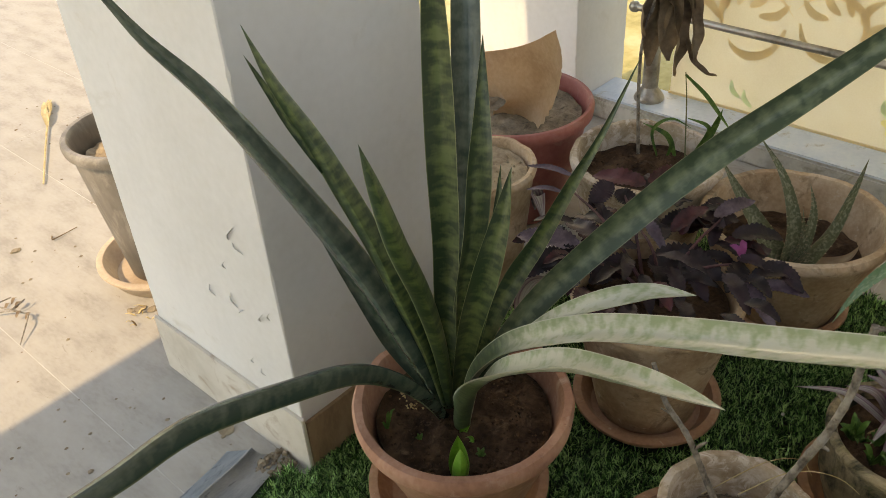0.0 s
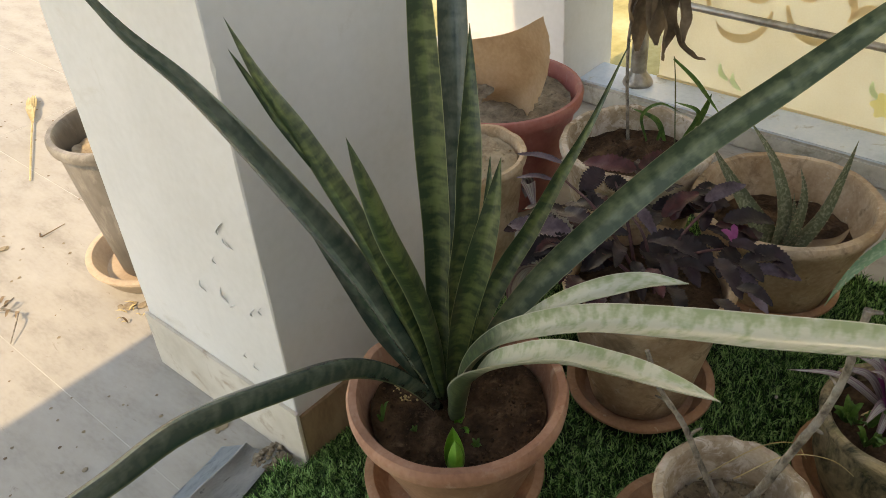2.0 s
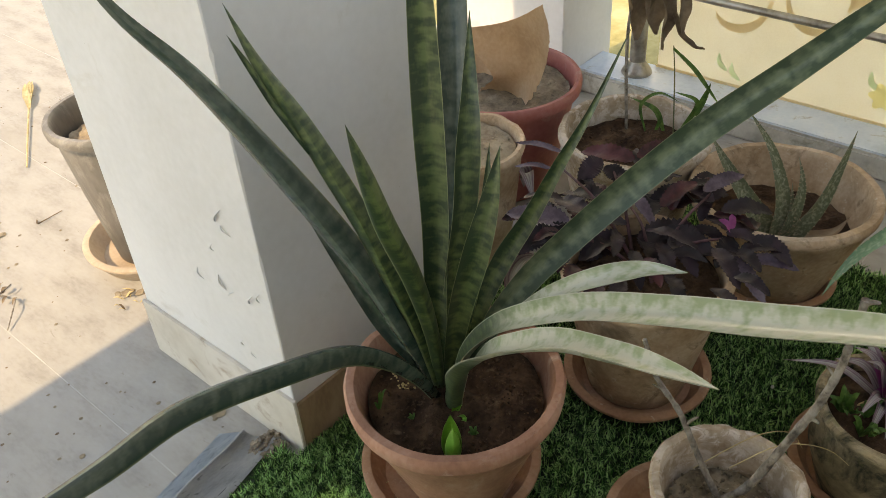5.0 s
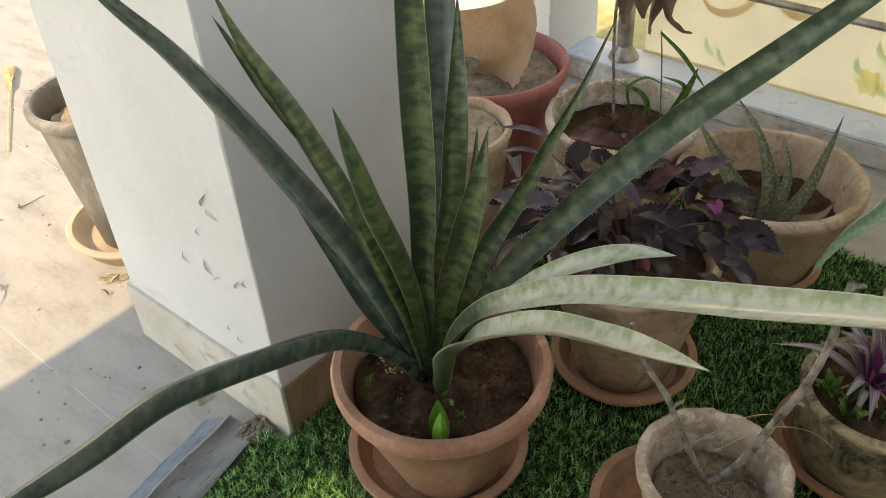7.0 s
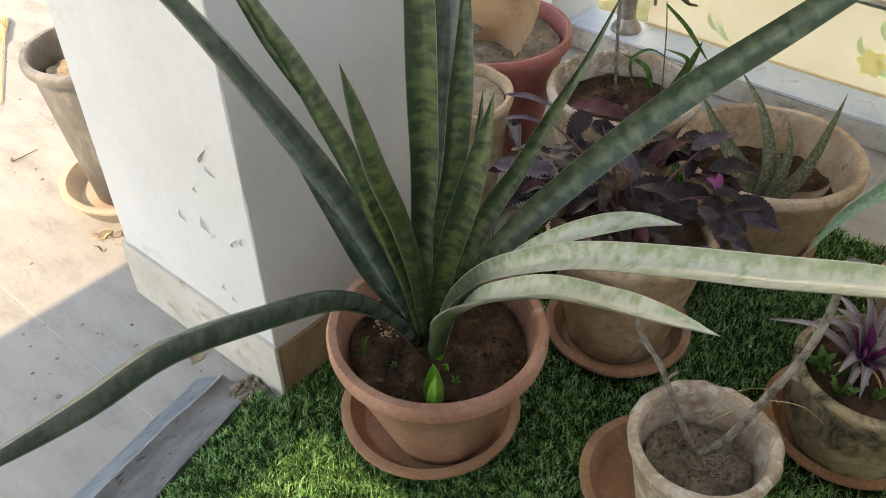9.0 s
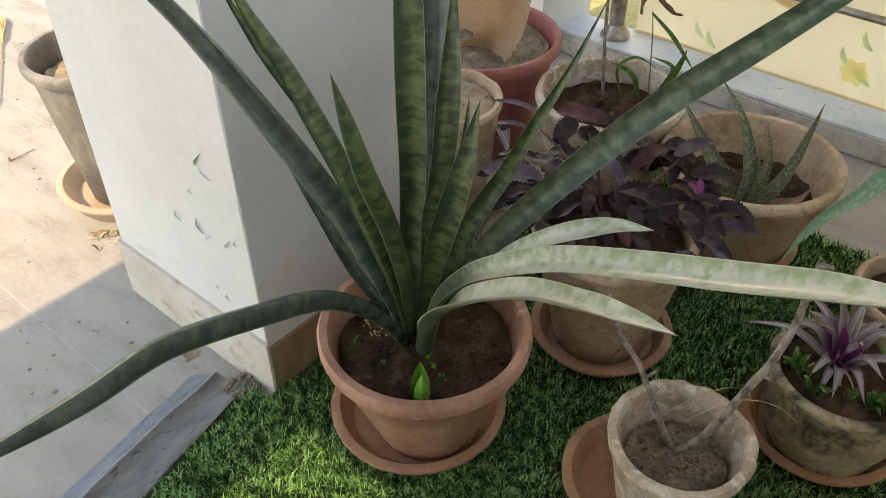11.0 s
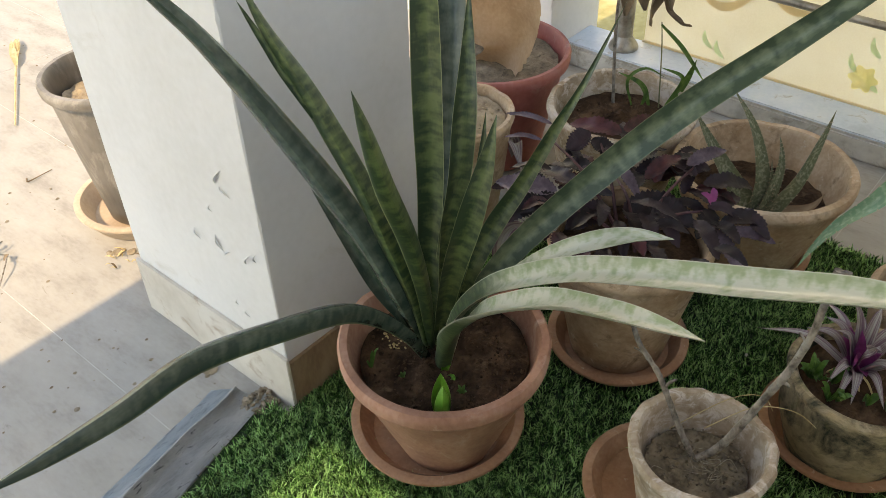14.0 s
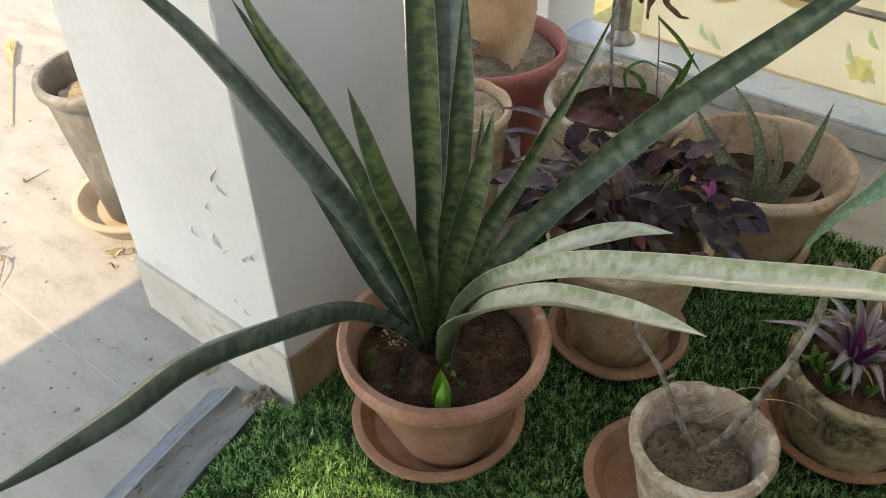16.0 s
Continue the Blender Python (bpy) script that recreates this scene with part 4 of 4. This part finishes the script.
for i in range(62):
    ang, rad = rng.uniform(0, 6.283), rng.uniform(0.02, 0.17)
    c = Vector((0.57 + 1.05 * rad * math.cos(ang), -0.335 + 1.25 * rad * math.sin(ang), rng.uniform(0.305, 0.345)))
    d = Vector((math.cos(ang + rng.uniform(-0.9, 0.9)), math.sin(ang + rng.uniform(-0.9, 0.9)), rng.uniform(-0.35, 0.1))).normalized()
    ln = rng.uniform(0.065, 0.105)
    coleus_leaf(c, c + d * ln, ln * rng.uniform(0.40, 0.56), rng.choice((COLEUS, COLEUS, COLEUS, COLEUS_RED)), (rng.uniform(-0.5, 0.2), rng.uniform(-0.6, 0.2), 0.8), 0.012)
for tip in ((0.68, -0.21, 0.355), (0.645, -0.48, 0.318), (0.60, -0.30, 0.34), (0.47, -0.23, 0.32), (0.72, -0.40, 0.34), (0.62, -0.13, 0.355), (0.54, -0.36, 0.31)):
    t = Vector(tip)
    b0 = Vector((0.52, -0.38, 0.262)) + Vector((rng.uniform(-0.03, 0.03), rng.uniform(-0.03, 0.03), 0))
    part("stem", tube(bmesh.new(), rel([b0, b0.lerp(t, 0.5) + Vector((0, 0, 0.03)), t], coleus), 0.004, 0.002, 12, 8), COLEUS_STEM, coleus)

# ---- aloes ----
aloe = thing("aloe_plant", (0.856, -0.50, 0.195), "speckled green aloe with toothed upright leaves", "plant")


def aloe_leaf(plant, points, width, material, facing=(-0.6, -0.5, 0.4), teeth=True, label="", fold=0.35):
    ob = part("leaf", blade(bmesh.new(), rel(points, plant), width, facing, lambda s, i: sword(s, 0.95, 0.12, 1.15), 30, 8, fold, width * 0.30), material, plant, label)
    if teeth:
        pts = curve(rel(points, plant), 16)
        for k in range(1, 15):
            t = (pts[k + 1] - pts[k - 1]).normalized()
            s = t.cross(Vector(facing)).normalized()
            w = width * 0.5 * sword(k / 16, 0.95, 0.12, 1.15)
            for sg in (-1, 1):
                bm = bmesh.new()
                bmesh.ops.create_cone(bm, cap_ends=True, segments=5, radius1=0.0010, radius2=0.0002, depth=0.0036)
                q = (s * sg + t * 0.3).to_track_quat("Z", "Y").to_matrix().to_4x4()
                bmesh.ops.transform(bm, matrix=Matrix.Translation(pts[k] + s * sg * w + Vector(facing).normalized() * fold * w * 0.8) @ q, verts=bm.verts)
                part("tooth", bm, CREAM_CLAY, ob)
    return ob


aloe_leaf(aloe, [(0.850, -0.485, 0.195), (0.837, -0.444, 0.257), (0.821, -0.387, 0.339), (0.808, -0.344, 0.409)], 0.048, ALOE)
aloe_leaf(aloe, [(0.852, -0.495, 0.195), (0.851, -0.492, 0.283), (0.841, -0.458, 0.388), (0.825, -0.402, 0.471)], 0.038, ALOE)
aloe_leaf(aloe, [(0.855, -0.507, 0.195), (0.858, -0.518, 0.291), (0.858, -0.515, 0.341), (0.854, -0.502, 0.386)], 0.026, ALOE)
aloe_leaf(aloe, [(0.859, -0.515, 0.195), (0.869, -0.554, 0.287), (0.874, -0.573, 0.386), (0.877, -0.583, 0.456)], 0.032, ALOE)
aloe_leaf(aloe, [(0.853, -0.502, 0.195), (0.856, -0.510, 0.261), (0.853, -0.500, 0.330)], 0.022, ALOE)
aloe_leaf(aloe, [(0.868, -0.51, 0.195), (0.875, -0.556, 0.215), (0.888, -0.588, 0.235), (0.908, -0.602, 0.262)], 0.034, ALOE_DRY, (-0.3, -0.2, 0.9), False, "shrivelled brown leaf", 0.5)
aloe2 = thing("aloe_plant", (0.80, -0.86, 0.175), "pale green aloe with one long drooping leaf", "plant")
aloe_leaf(aloe2, [(0.79, -0.86, 0.175), (0.70, -0.83, 0.46), (0.640, -0.768, 0.505), (0.611, -0.735, 0.466), (0.613, -0.696, 0.404), (0.599, -0.674, 0.356), (0.589, -0.661, 0.312)], 0.042, ALOE_BLUE, (-0.4, -0.2, 0.8), True)
aloe_leaf(aloe2, [(0.81, -0.88, 0.175), (0.74, -0.90, 0.30), (0.66, -0.905, 0.335)], 0.04, ALOE_BLUE, (-0.4, -0.2, 0.8), True)
aloe_leaf(aloe2, [(0.82, -0.87, 0.175), (0.87, -0.90, 0.33), (0.95, -0.95, 0.42)], 0.04, ALOE_BLUE, (-0.4, -0.2, 0.8), True)

# ---- striped purple rosette ----
rhoeo = thing("striped_rosette_plant", (0.540, -0.806, 0.190), "rosette plant with purple and white striped leaves", "plant")
for tip, w in (((-0.016, 0.185, 0.022), 0.018), ((-0.02, 0.12, 0.09), 0.022), ((-0.012, 0.09, 0.135), 0.022), ((0.0, 0.05, 0.20), 0.022), ((0.05, 0.0, 0.17), 0.024), ((0.03, -0.09, 0.15), 0.024),
               ((-0.05, -0.10, 0.08), 0.024), ((0.0, -0.17, 0.08), 0.022), ((-0.10, -0.03, 0.01), 0.024), ((-0.09, 0.03, 0.03), 0.022), ((-0.08, -0.09, 0.02), 0.022), ((0.10, 0.05, 0.10), 0.022), ((0.12, -0.05, 0.09), 0.022),
               ((0.08, 0.12, 0.10), 0.022), ((-0.045, 0.055, 0.14), 0.02), ((-0.05, -0.04, 0.14), 0.022), ((-0.11, 0.0, -0.01), 0.02)):
    t = Vector(tip) * (0.88 if tip[1] > 0.18 else 0.74)
    w *= 0.9
    m = t * 0.5 + Vector((0, 0, 0.035 + 0.012 * t.length))
    part("leaf", blade(bmesh.new(), [(t.x * 0.05, t.y * 0.05, 0.012), m, t], w, (-0.2, -0.2, 0.9), lambda s, i: sword(s, 0.9, 0.3, 1.4), 22, 6, 0.5, 0.0012), RHOEO, rhoeo)
for tip in ((-0.02, 0.03, 0.085), (-0.035, 0.0, 0.075), (0.0, 0.01, 0.095), (-0.02, -0.03, 0.085), (0.015, 0.03, 0.08), (-0.04, 0.02, 0.05), (-0.045, -0.025, 0.05)):
    t = Vector(tip)
    part("leaf", blade(bmesh.new(), [(0, 0, 0.012), t * 0.5 + Vector((0, 0, 0.015)), t], 0.022, (-0.4, -0.4, 0.7), lambda s, i: sword(s, 0.9, 0.35, 1.5), 16, 6, 0.5, 0.0012), MAGENTA, rhoeo, "magenta young leaf")
for k in range(5):
    a = 2.2 + k * 0.5
    part("root", tube(bmesh.new(), [(0, 0, 0.015), (0.03 * math.cos(a), 0.03 * math.sin(a), 0.012), (0.05 * math.cos(a), 0.05 * math.sin(a), -0.004)], 0.0025, 0.0015, 10, 6), STRAW, rhoeo, "dry straw root")
for i in range(16):
    a = rng.uniform(1.6, 5.6)
    rr = rng.uniform(0.06, 0.095)
    root = (0.545 + rr * math.cos(a), -0.826 + rr * math.sin(a), 0.196)
    weed("weed_seedling", root, [(rng.uniform(-0.025, 0.025), rng.uniform(-0.025, 0.025), rng.uniform(0.012, 0.035)) for _ in range(5)], 0.010, "small green weed in the mossy pot")

# ---- bare forked twig ----
twig = thing("dry_twig", (0.270, -0.665, 0.14), "bare grey forked twig with snapped ends", "twig")
W = [(0.264, -0.684, 0.115), (0.261, -0.672, 0.137), (0.254, -0.640, 0.200), (0.248, -0.611, 0.264), (0.244, -0.594, 0.300), (0.238, -0.568, 0.336), (0.235, -0.554, 0.361), (0.231, -0.536, 0.415)]
part("branch", tube(bmesh.new(), rel(W, twig), 0.0055, 0.0034, 60, 9, 0.13, 3), TWIG, twig)
W = [(0.258, -0.664, 0.115), (0.262, -0.675, 0.140), (0.271, -0.701, 0.181), (0.278, -0.721, 0.242), (0.286, -0.745, 0.329), (0.291, -0.758, 0.375), (0.296, -0.770, 0.446), (0.297, -0.772, 0.494), (0.299, -0.774, 0.562)]
part("branch", tube(bmesh.new(), rel(W, twig), 0.0068, 0.0050, 64, 9, 0.10, 4), TWIG, twig)
for a, b, r in (((0.299, -0.774, 0.556), (0.301, -0.790, 0.563), 0.0036), ((0.247, -0.606, 0.275), (0.249, -0.622, 0.300), 0.0028), ((0.240, -0.577, 0.326), (0.236, -0.553, 0.334), 0.0022), ((0.289, -0.752, 0.352), (0.293, -0.766, 0.347), 0.0034), ((0.295, -0.768, 0.43), (0.293, -0.755, 0.447), 0.002)):
    a, b = Vector(a), Vector(b)
    part("stub", tube(bmesh.new(), rel([a, (a + b) / 2 + Vector((0, 0, 0.002)), b], twig), r, r * 0.6, 6, 7, 0.15, 5), TWIG, twig)
roots = thing("fine_roots", (0.262, -0.676, 0.150), "tangle of fine dry straw roots on grey soil", "roots")
for k in range(24):
    a, ln = rng.uniform(0, 6.283), rng.uniform(0.010, 0.036)
    c = Vector((rng.uniform(-0.05, 0.05), rng.uniform(-0.05, 0.05), 0.0)) * (0.4 if k < 18 else 1) + Vector((-0.016, -0.016, 0))
    d = Vector((math.cos(a), math.sin(a), 0))
    s = Vector((-d.y, d.x, 0)) * rng.uniform(-0.012, 0.012)
    part("root", tube(bmesh.new(), [c, c + d * ln * 0.5 + s + Vector((0, 0, rng.uniform(0.002, 0.014))), c + d * ln], 0.0007, 0.0003, 8, 5), ROOT, roots)
straw = thing("straw_stalk", (0.33, -0.72, 0.235), "thin dry straw bent over the pot rim", "straw")
part("stalk", tube(bmesh.new(), [(-0.05, 0.05, -0.04), (0.0, 0.0, 0.0), (0.05, -0.05, -0.02), (0.10, -0.09, -0.09)], 0.0009, 0.0006, 16, 5), STRAW, straw)
part("stalk", tube(bmesh.new(), [(-0.06, 0.10, -0.07), (0.0, 0.04, -0.01), (0.03, 0.0, 0.0), (0.04, -0.02, -0.03)], 0.0009, 0.0006, 16, 5), STRAW, straw)

# ---- dead stem with hanging leaves, and grass in the pale pot ----
dead = thing("dead_plant", (1.005, -0.060, 0.235), "dead plant stem with brown withered leaves hanging", "plant")
part("stem", tube(bmesh.new(), rel([(1.005, -0.060, 0.225), (0.999, -0.049, 0.411), (1.000, -0.051, 0.530), (1.012, -0.075, 0.640)], dead), 0.0042, 0.003, 20, 8), TWIG, dead)
for pts, w, tw in (([(1.012, -0.075, 0.64), (1.035, -0.105, 0.60), (1.040, -0.118, 0.52), (1.036, -0.112, 0.435)], 0.062, (0, 60)), ([(1.012, -0.075, 0.64), (1.015, -0.080, 0.60), (1.010, -0.066, 0.52), (1.008, -0.064, 0.455)], 0.06, (40, -30)),
                   ([(1.012, -0.075, 0.64), (1.02, -0.10, 0.61), (1.022, -0.095, 0.53), (1.026, -0.098, 0.47)], 0.07, (-50, 20)), ([(1.012, -0.075, 0.64), (1.045, -0.13, 0.61), (1.052, -0.145, 0.54), (1.052, -0.148, 0.475)], 0.05, (70, 10)),
                   ([(1.045, -0.13, 0.52), (1.052, -0.145, 0.475), (1.066, -0.172, 0.447), (1.078, -0.193, 0.440)], 0.022, (0, 90)), ([(1.0, -0.06, 0.62), (0.998, -0.05, 0.57), (1.003, -0.052, 0.50)], 0.04, (20, 80)),
                   ([(1.012, -0.075, 0.64), (1.025, -0.09, 0.67), (1.05, -0.12, 0.66), (1.06, -0.135, 0.58)], 0.05, (0, 40))):
    part("leaf", blade(bmesh.new(), rel(pts, dead), w, (-0.7, -0.6, 0.3), lambda s, i: ovate(s * 0.9 + 0.08), 22, 8, 0.9, 0.001, tw, 0.07, len(dead.children)), DRY_LEAF, dead, "withered curled brown leaf")
grass = thing("grass_weed", (1.055, -0.155, 0.235), "green grass weed with arching blades", "weed", "weeds in pots")
part("stem", tube(bmesh.new(), rel([(1.056, -0.153, 0.23), (1.050, -0.143, 0.376), (1.046, -0.135, 0.446)], grass), 0.0018, 0.0012, 12, 6), STEM_GREEN, grass)
for pts, w in (([(1.046, -0.135, 0.44), (1.070, -0.178, 0.392), (1.087, -0.210, 0.345), (1.101, -0.236, 0.305)], 0.011), ([(1.045, -0.133, 0.235), (1.034, -0.112, 0.289), (1.006, -0.062, 0.318)], 0.014),
               ([(1.063, -0.165, 0.235), (1.078, -0.192, 0.310), (1.050, -0.145, 0.338)], 0.012), ([(1.069, -0.176, 0.235), (1.083, -0.202, 0.317), (1.089, -0.213, 0.362)], 0.015),
               ([(1.02, -0.10, 0.235), (1.015, -0.085, 0.30), (1.03, -0.12, 0.335), (1.06, -0.16, 0.31)], 0.008), ([(1.03, -0.12, 0.235), (1.035, -0.125, 0.27), (1.03, -0.11, 0.295)], 0.009)):
    part("leaf", blade(bmesh.new(), rel(pts, grass), w, (-0.5, -0.5, 0.7), lambda s, i: sword(s, 0.5, 0.4, 1.6), 18, 4, 0.4, 0.0007), WEED, grass)

# ---- litter behind the snake plant: curled striped leaf, clay bits ----
for pts, w, m, lab in (([(0.735, 0.03, 0.19), (0.715, 0.022, 0.24), (0.690, -0.005, 0.245), (0.675, -0.03, 0.20)], 0.035, RHOEO, "curled striped dry leaf"), ([(0.425, -0.165, 0.15), (0.440, -0.152, 0.20), (0.480, -0.145, 0.215), (0.530, -0.150, 0.20)], 0.038, RHOEO, "curled pinkish striped dry leaf"),
                       ([(0.395, -0.17, 0.012), (0.40, -0.168, 0.10), (0.415, -0.165, 0.17), (0.44, -0.17, 0.18)], 0.03, ALOE_DRY, "curled tan dry leaf")):
    e = thing("fallen_leaf", pts[0], lab, "leaf", "fallen leaves")
    part("blade", blade(bmesh.new(), rel(pts, e), w, (-0.5, -0.6, 0.6), lambda s, i: sword(s, 0.6, 0.4), 18, 6, 0.6, 0.001), m, e)

# ---- litter on the floor ----
def litter(name, loc, bm, m, label, cat, group="floor litter"):
    ob = part(name, bm, m, None)
    ob.location = loc
    return tagged(ob, label, cat, group)


stalk = thing("straw_stalk", (0.35, 1.72, 0.004), "dry straw seed stalk lying on the sunny floor", "straw")
part("stalk", tube(bmesh.new(), [(-0.148, -0.28, 0.002), (-0.05, -0.10, 0.004), (0.06, 0.10, 0.004)], 0.0026, 0.0034, 12, 7), STRAW, stalk)
for k in range(16):
    a = rng.uniform(-0.10, 0.10)
    d = Vector((0.45 * math.cos(a) - 0.89 * math.sin(a), 0.45 * math.sin(a) + 0.89 * math.cos(a), 0))
    b0 = Vector((0.04, 0.06, 0.004)) + d * rng.uniform(0, 0.10)
    part("spikelet", blade(bmesh.new(), [b0, b0 + d * 0.06 + Vector((0, 0, 0.012)), b0 + d * rng.uniform(0.10, 0.15)], 0.018, (0, 0, 1), lambda s, i: sword(s, 0.3, 0.4), 8, 3, 0.4, 0.001), STRAW, stalk)
dt = thing("dry_twig", (-0.15, 0.90, 0.002), "small dry brown twig on the sunny floor", "twig")
for pts in ([(-0.05, 0.06, 0.004), (0.0, 0.02, 0.012), (0.03, -0.02, 0.006)], [(0.03, -0.02, 0.006), (0.01, -0.06, 0.016), (-0.035, -0.11, 0.004)], [(0.02, 0.0, 0.008), (-0.01, 0.05, 0.02), (0.03, 0.07, 0.01)], [(0.0, 0.02, 0.01), (0.02, 0.01, 0.02), (0.045, 0.02, 0.02)]):
    part("branch", tube(bmesh.new(), pts, 0.0024, 0.0015, 10, 6, 0.1), TWIG, dt)
for k in range(6):
    c = Vector((rng.uniform(-0.03, 0.04), rng.uniform(-0.05, 0.06), 0.008))
    part("dry_leaf", blade(bmesh.new(), [c, c + Vector((0.012, 0.006, 0.008)), c + Vector((0.02, 0.014, 0.002))], 0.012, (0, 0, 1), lambda s, i: ovate(s), 8, 3, 0.5, 0.0006), DRY_LEAF, dt)
litter("dry_tendril", (0.10, 1.145, 0.001), tube(bmesh.new(), [(-0.02, 0.01, 0.002), (-0.028, -0.012, 0.006), (-0.005, -0.01, 0.004), (0.045, -0.005, 0.003)], 0.0025, 0.001, 14, 6), DRY_LEAF, "curled dry brown tendril on the floor", "tendril")
for (x, y, s) in ((-0.042, 0.210, 0.015), (-0.055, 0.203, 0.006), (-0.012, 1.17, 0.012), (0.04, 0.70, 0.010), (0.06, 0.69, 0.014), (0.078, 0.665, 0.013), (0.05, 0.682, 0.008), (-0.22, 0.42, 0.004), (-0.27, 0.33, 0.006), (-0.30, 0.36, 0.004), (-0.10, 0.33, 0.005), (-0.16, 0.30, 0.004)):
    bm = bmesh.new()
    bmesh.ops.create_icosphere(bm, subdivisions=2, radius=s)
    for v in bm.verts:
        v.co = Vector((v.co.x, v.co.y * 0.8, v.co.z * 0.32 + s * 0.2)) * (1 + 0.6 * noise.noise(v.co * 70 + Vector((x * 50, 0, 0))))
    litter("pebble", (x, y, 0), bm, PEBBLE, "small brown crumb of earth on the tiles", "pebble")
rr = random.Random(11)
for i in range(170):
    x, y = rr.uniform(-0.5, 0.55), rr.uniform(0.12, 2.0)
    if x > -0.02 and y < 0.95:
        continue
    s = rr.uniform(0.0012, 0.0042)
    bm = bmesh.new()
    bmesh.ops.create_icosphere(bm, subdivisions=1, radius=s)
    for v in bm.verts:
        v.co = Vector((v.co.x * rr.uniform(0.7, 1.8), v.co.y, v.co.z * 0.5 + s * 0.3))
    litter("pebble", (x, y, 0), bm, rr.choice((PEBBLE, DRY_LEAF, MORTAR)), "tiny crumb of dirt on the tiles", "pebble")
bits = thing("straw_crumbs", (0.065, 0.655, 0.002), "dry straw crumbs beside the cream saucer", "straw")
for k in range(14):
    c = Vector((rr.uniform(-0.05, 0.05), rr.uniform(-0.03, 0.03), 0.002))
    d = Vector((rr.uniform(-1, 1), rr.uniform(-1, 1), 0.25)).normalized() * rr.uniform(0.012, 0.03)
    part("straw_bit", blade(bmesh.new(), [c, c + d * 0.5 + Vector((0, 0, 0.004)), c + d], rr.uniform(0.004, 0.009), (0, 0, 1), lambda s, i: ovate(s), 6, 3, 0.4, 0.0006), rr.choice((STRAW, STRAW, DRY_LEAF)), bits)
speck = bmesh.new()
bmesh.ops.create_icosphere(speck, subdivisions=1, radius=0.004)
litter("pebble", (0.64, -0.609, 0.026), speck, PAINT, "tiny white crumb on the turf", "pebble")

# ---- crumbs of earth, and bright straw ones painting a sun spot by the stems ----
for (x, y, z, rad, m, cnt, owner) in ((0.118, -0.279, 0.238, 0.135, SOIL, 420, "snake"), (0.100, -0.196, 0.238, 0.032, STRAW, 90, "crown_sun_spot"), (0.249, -0.682, 0.142, 0.080, SOIL_DRY, 260, "twig"), (0.946, -0.112, 0.232, 0.135, SOIL, 160, "stem"), (0.64, 0.122, 0.303, 0.10, SOIL_PALE, 90, "bare")):
    bm = bmesh.new()
    for k in range(cnt):
        a, q = rr.uniform(0, 6.283), rad * math.sqrt(rr.random())
        g = bmesh.ops.create_icosphere(bm, subdivisions=1, radius=rr.uniform(0.0009, 0.0034) * rr.uniform(0.6, 1.2))
        off = Vector((q * math.cos(a), q * math.sin(a), 0.008 * (1 - (q / rad) ** 2) + rr.uniform(-0.002, 0.003)))
        for v in g["verts"]:
            v.co = v.co * rr.uniform(0.7, 1.3) + off
    ob = part("earth_crumbs", bm, m, None)
    ob.location = (x, y, z)
    tagged(ob, "loose crumbs of earth, or straw for a painted sun spot, on the pot's soil", "earth", kind="stuff")

# ---- floor tiles ----
xs = [-0.185 + 0.425 * k for k in range(-6, 5)]
ys = [1.8 + 2.4 * k for k in range(-3, 4)]
for i in range(len(xs) - 1):
    for j in range(len(ys) - 1):
        if xs[i] > 1.6:
            continue
        x0, x1 = xs[i] + 0.0012, min(xs[i + 1] - 0.0012, 1.66)
        bm = bmesh.new()
        box(bm, (x0, ys[j] + 0.0012, -0.0012), (x1, ys[j + 1] - 0.0012, 0.0), 0.0004)
        part("tile", bm, TILE, slab, smooth=False)
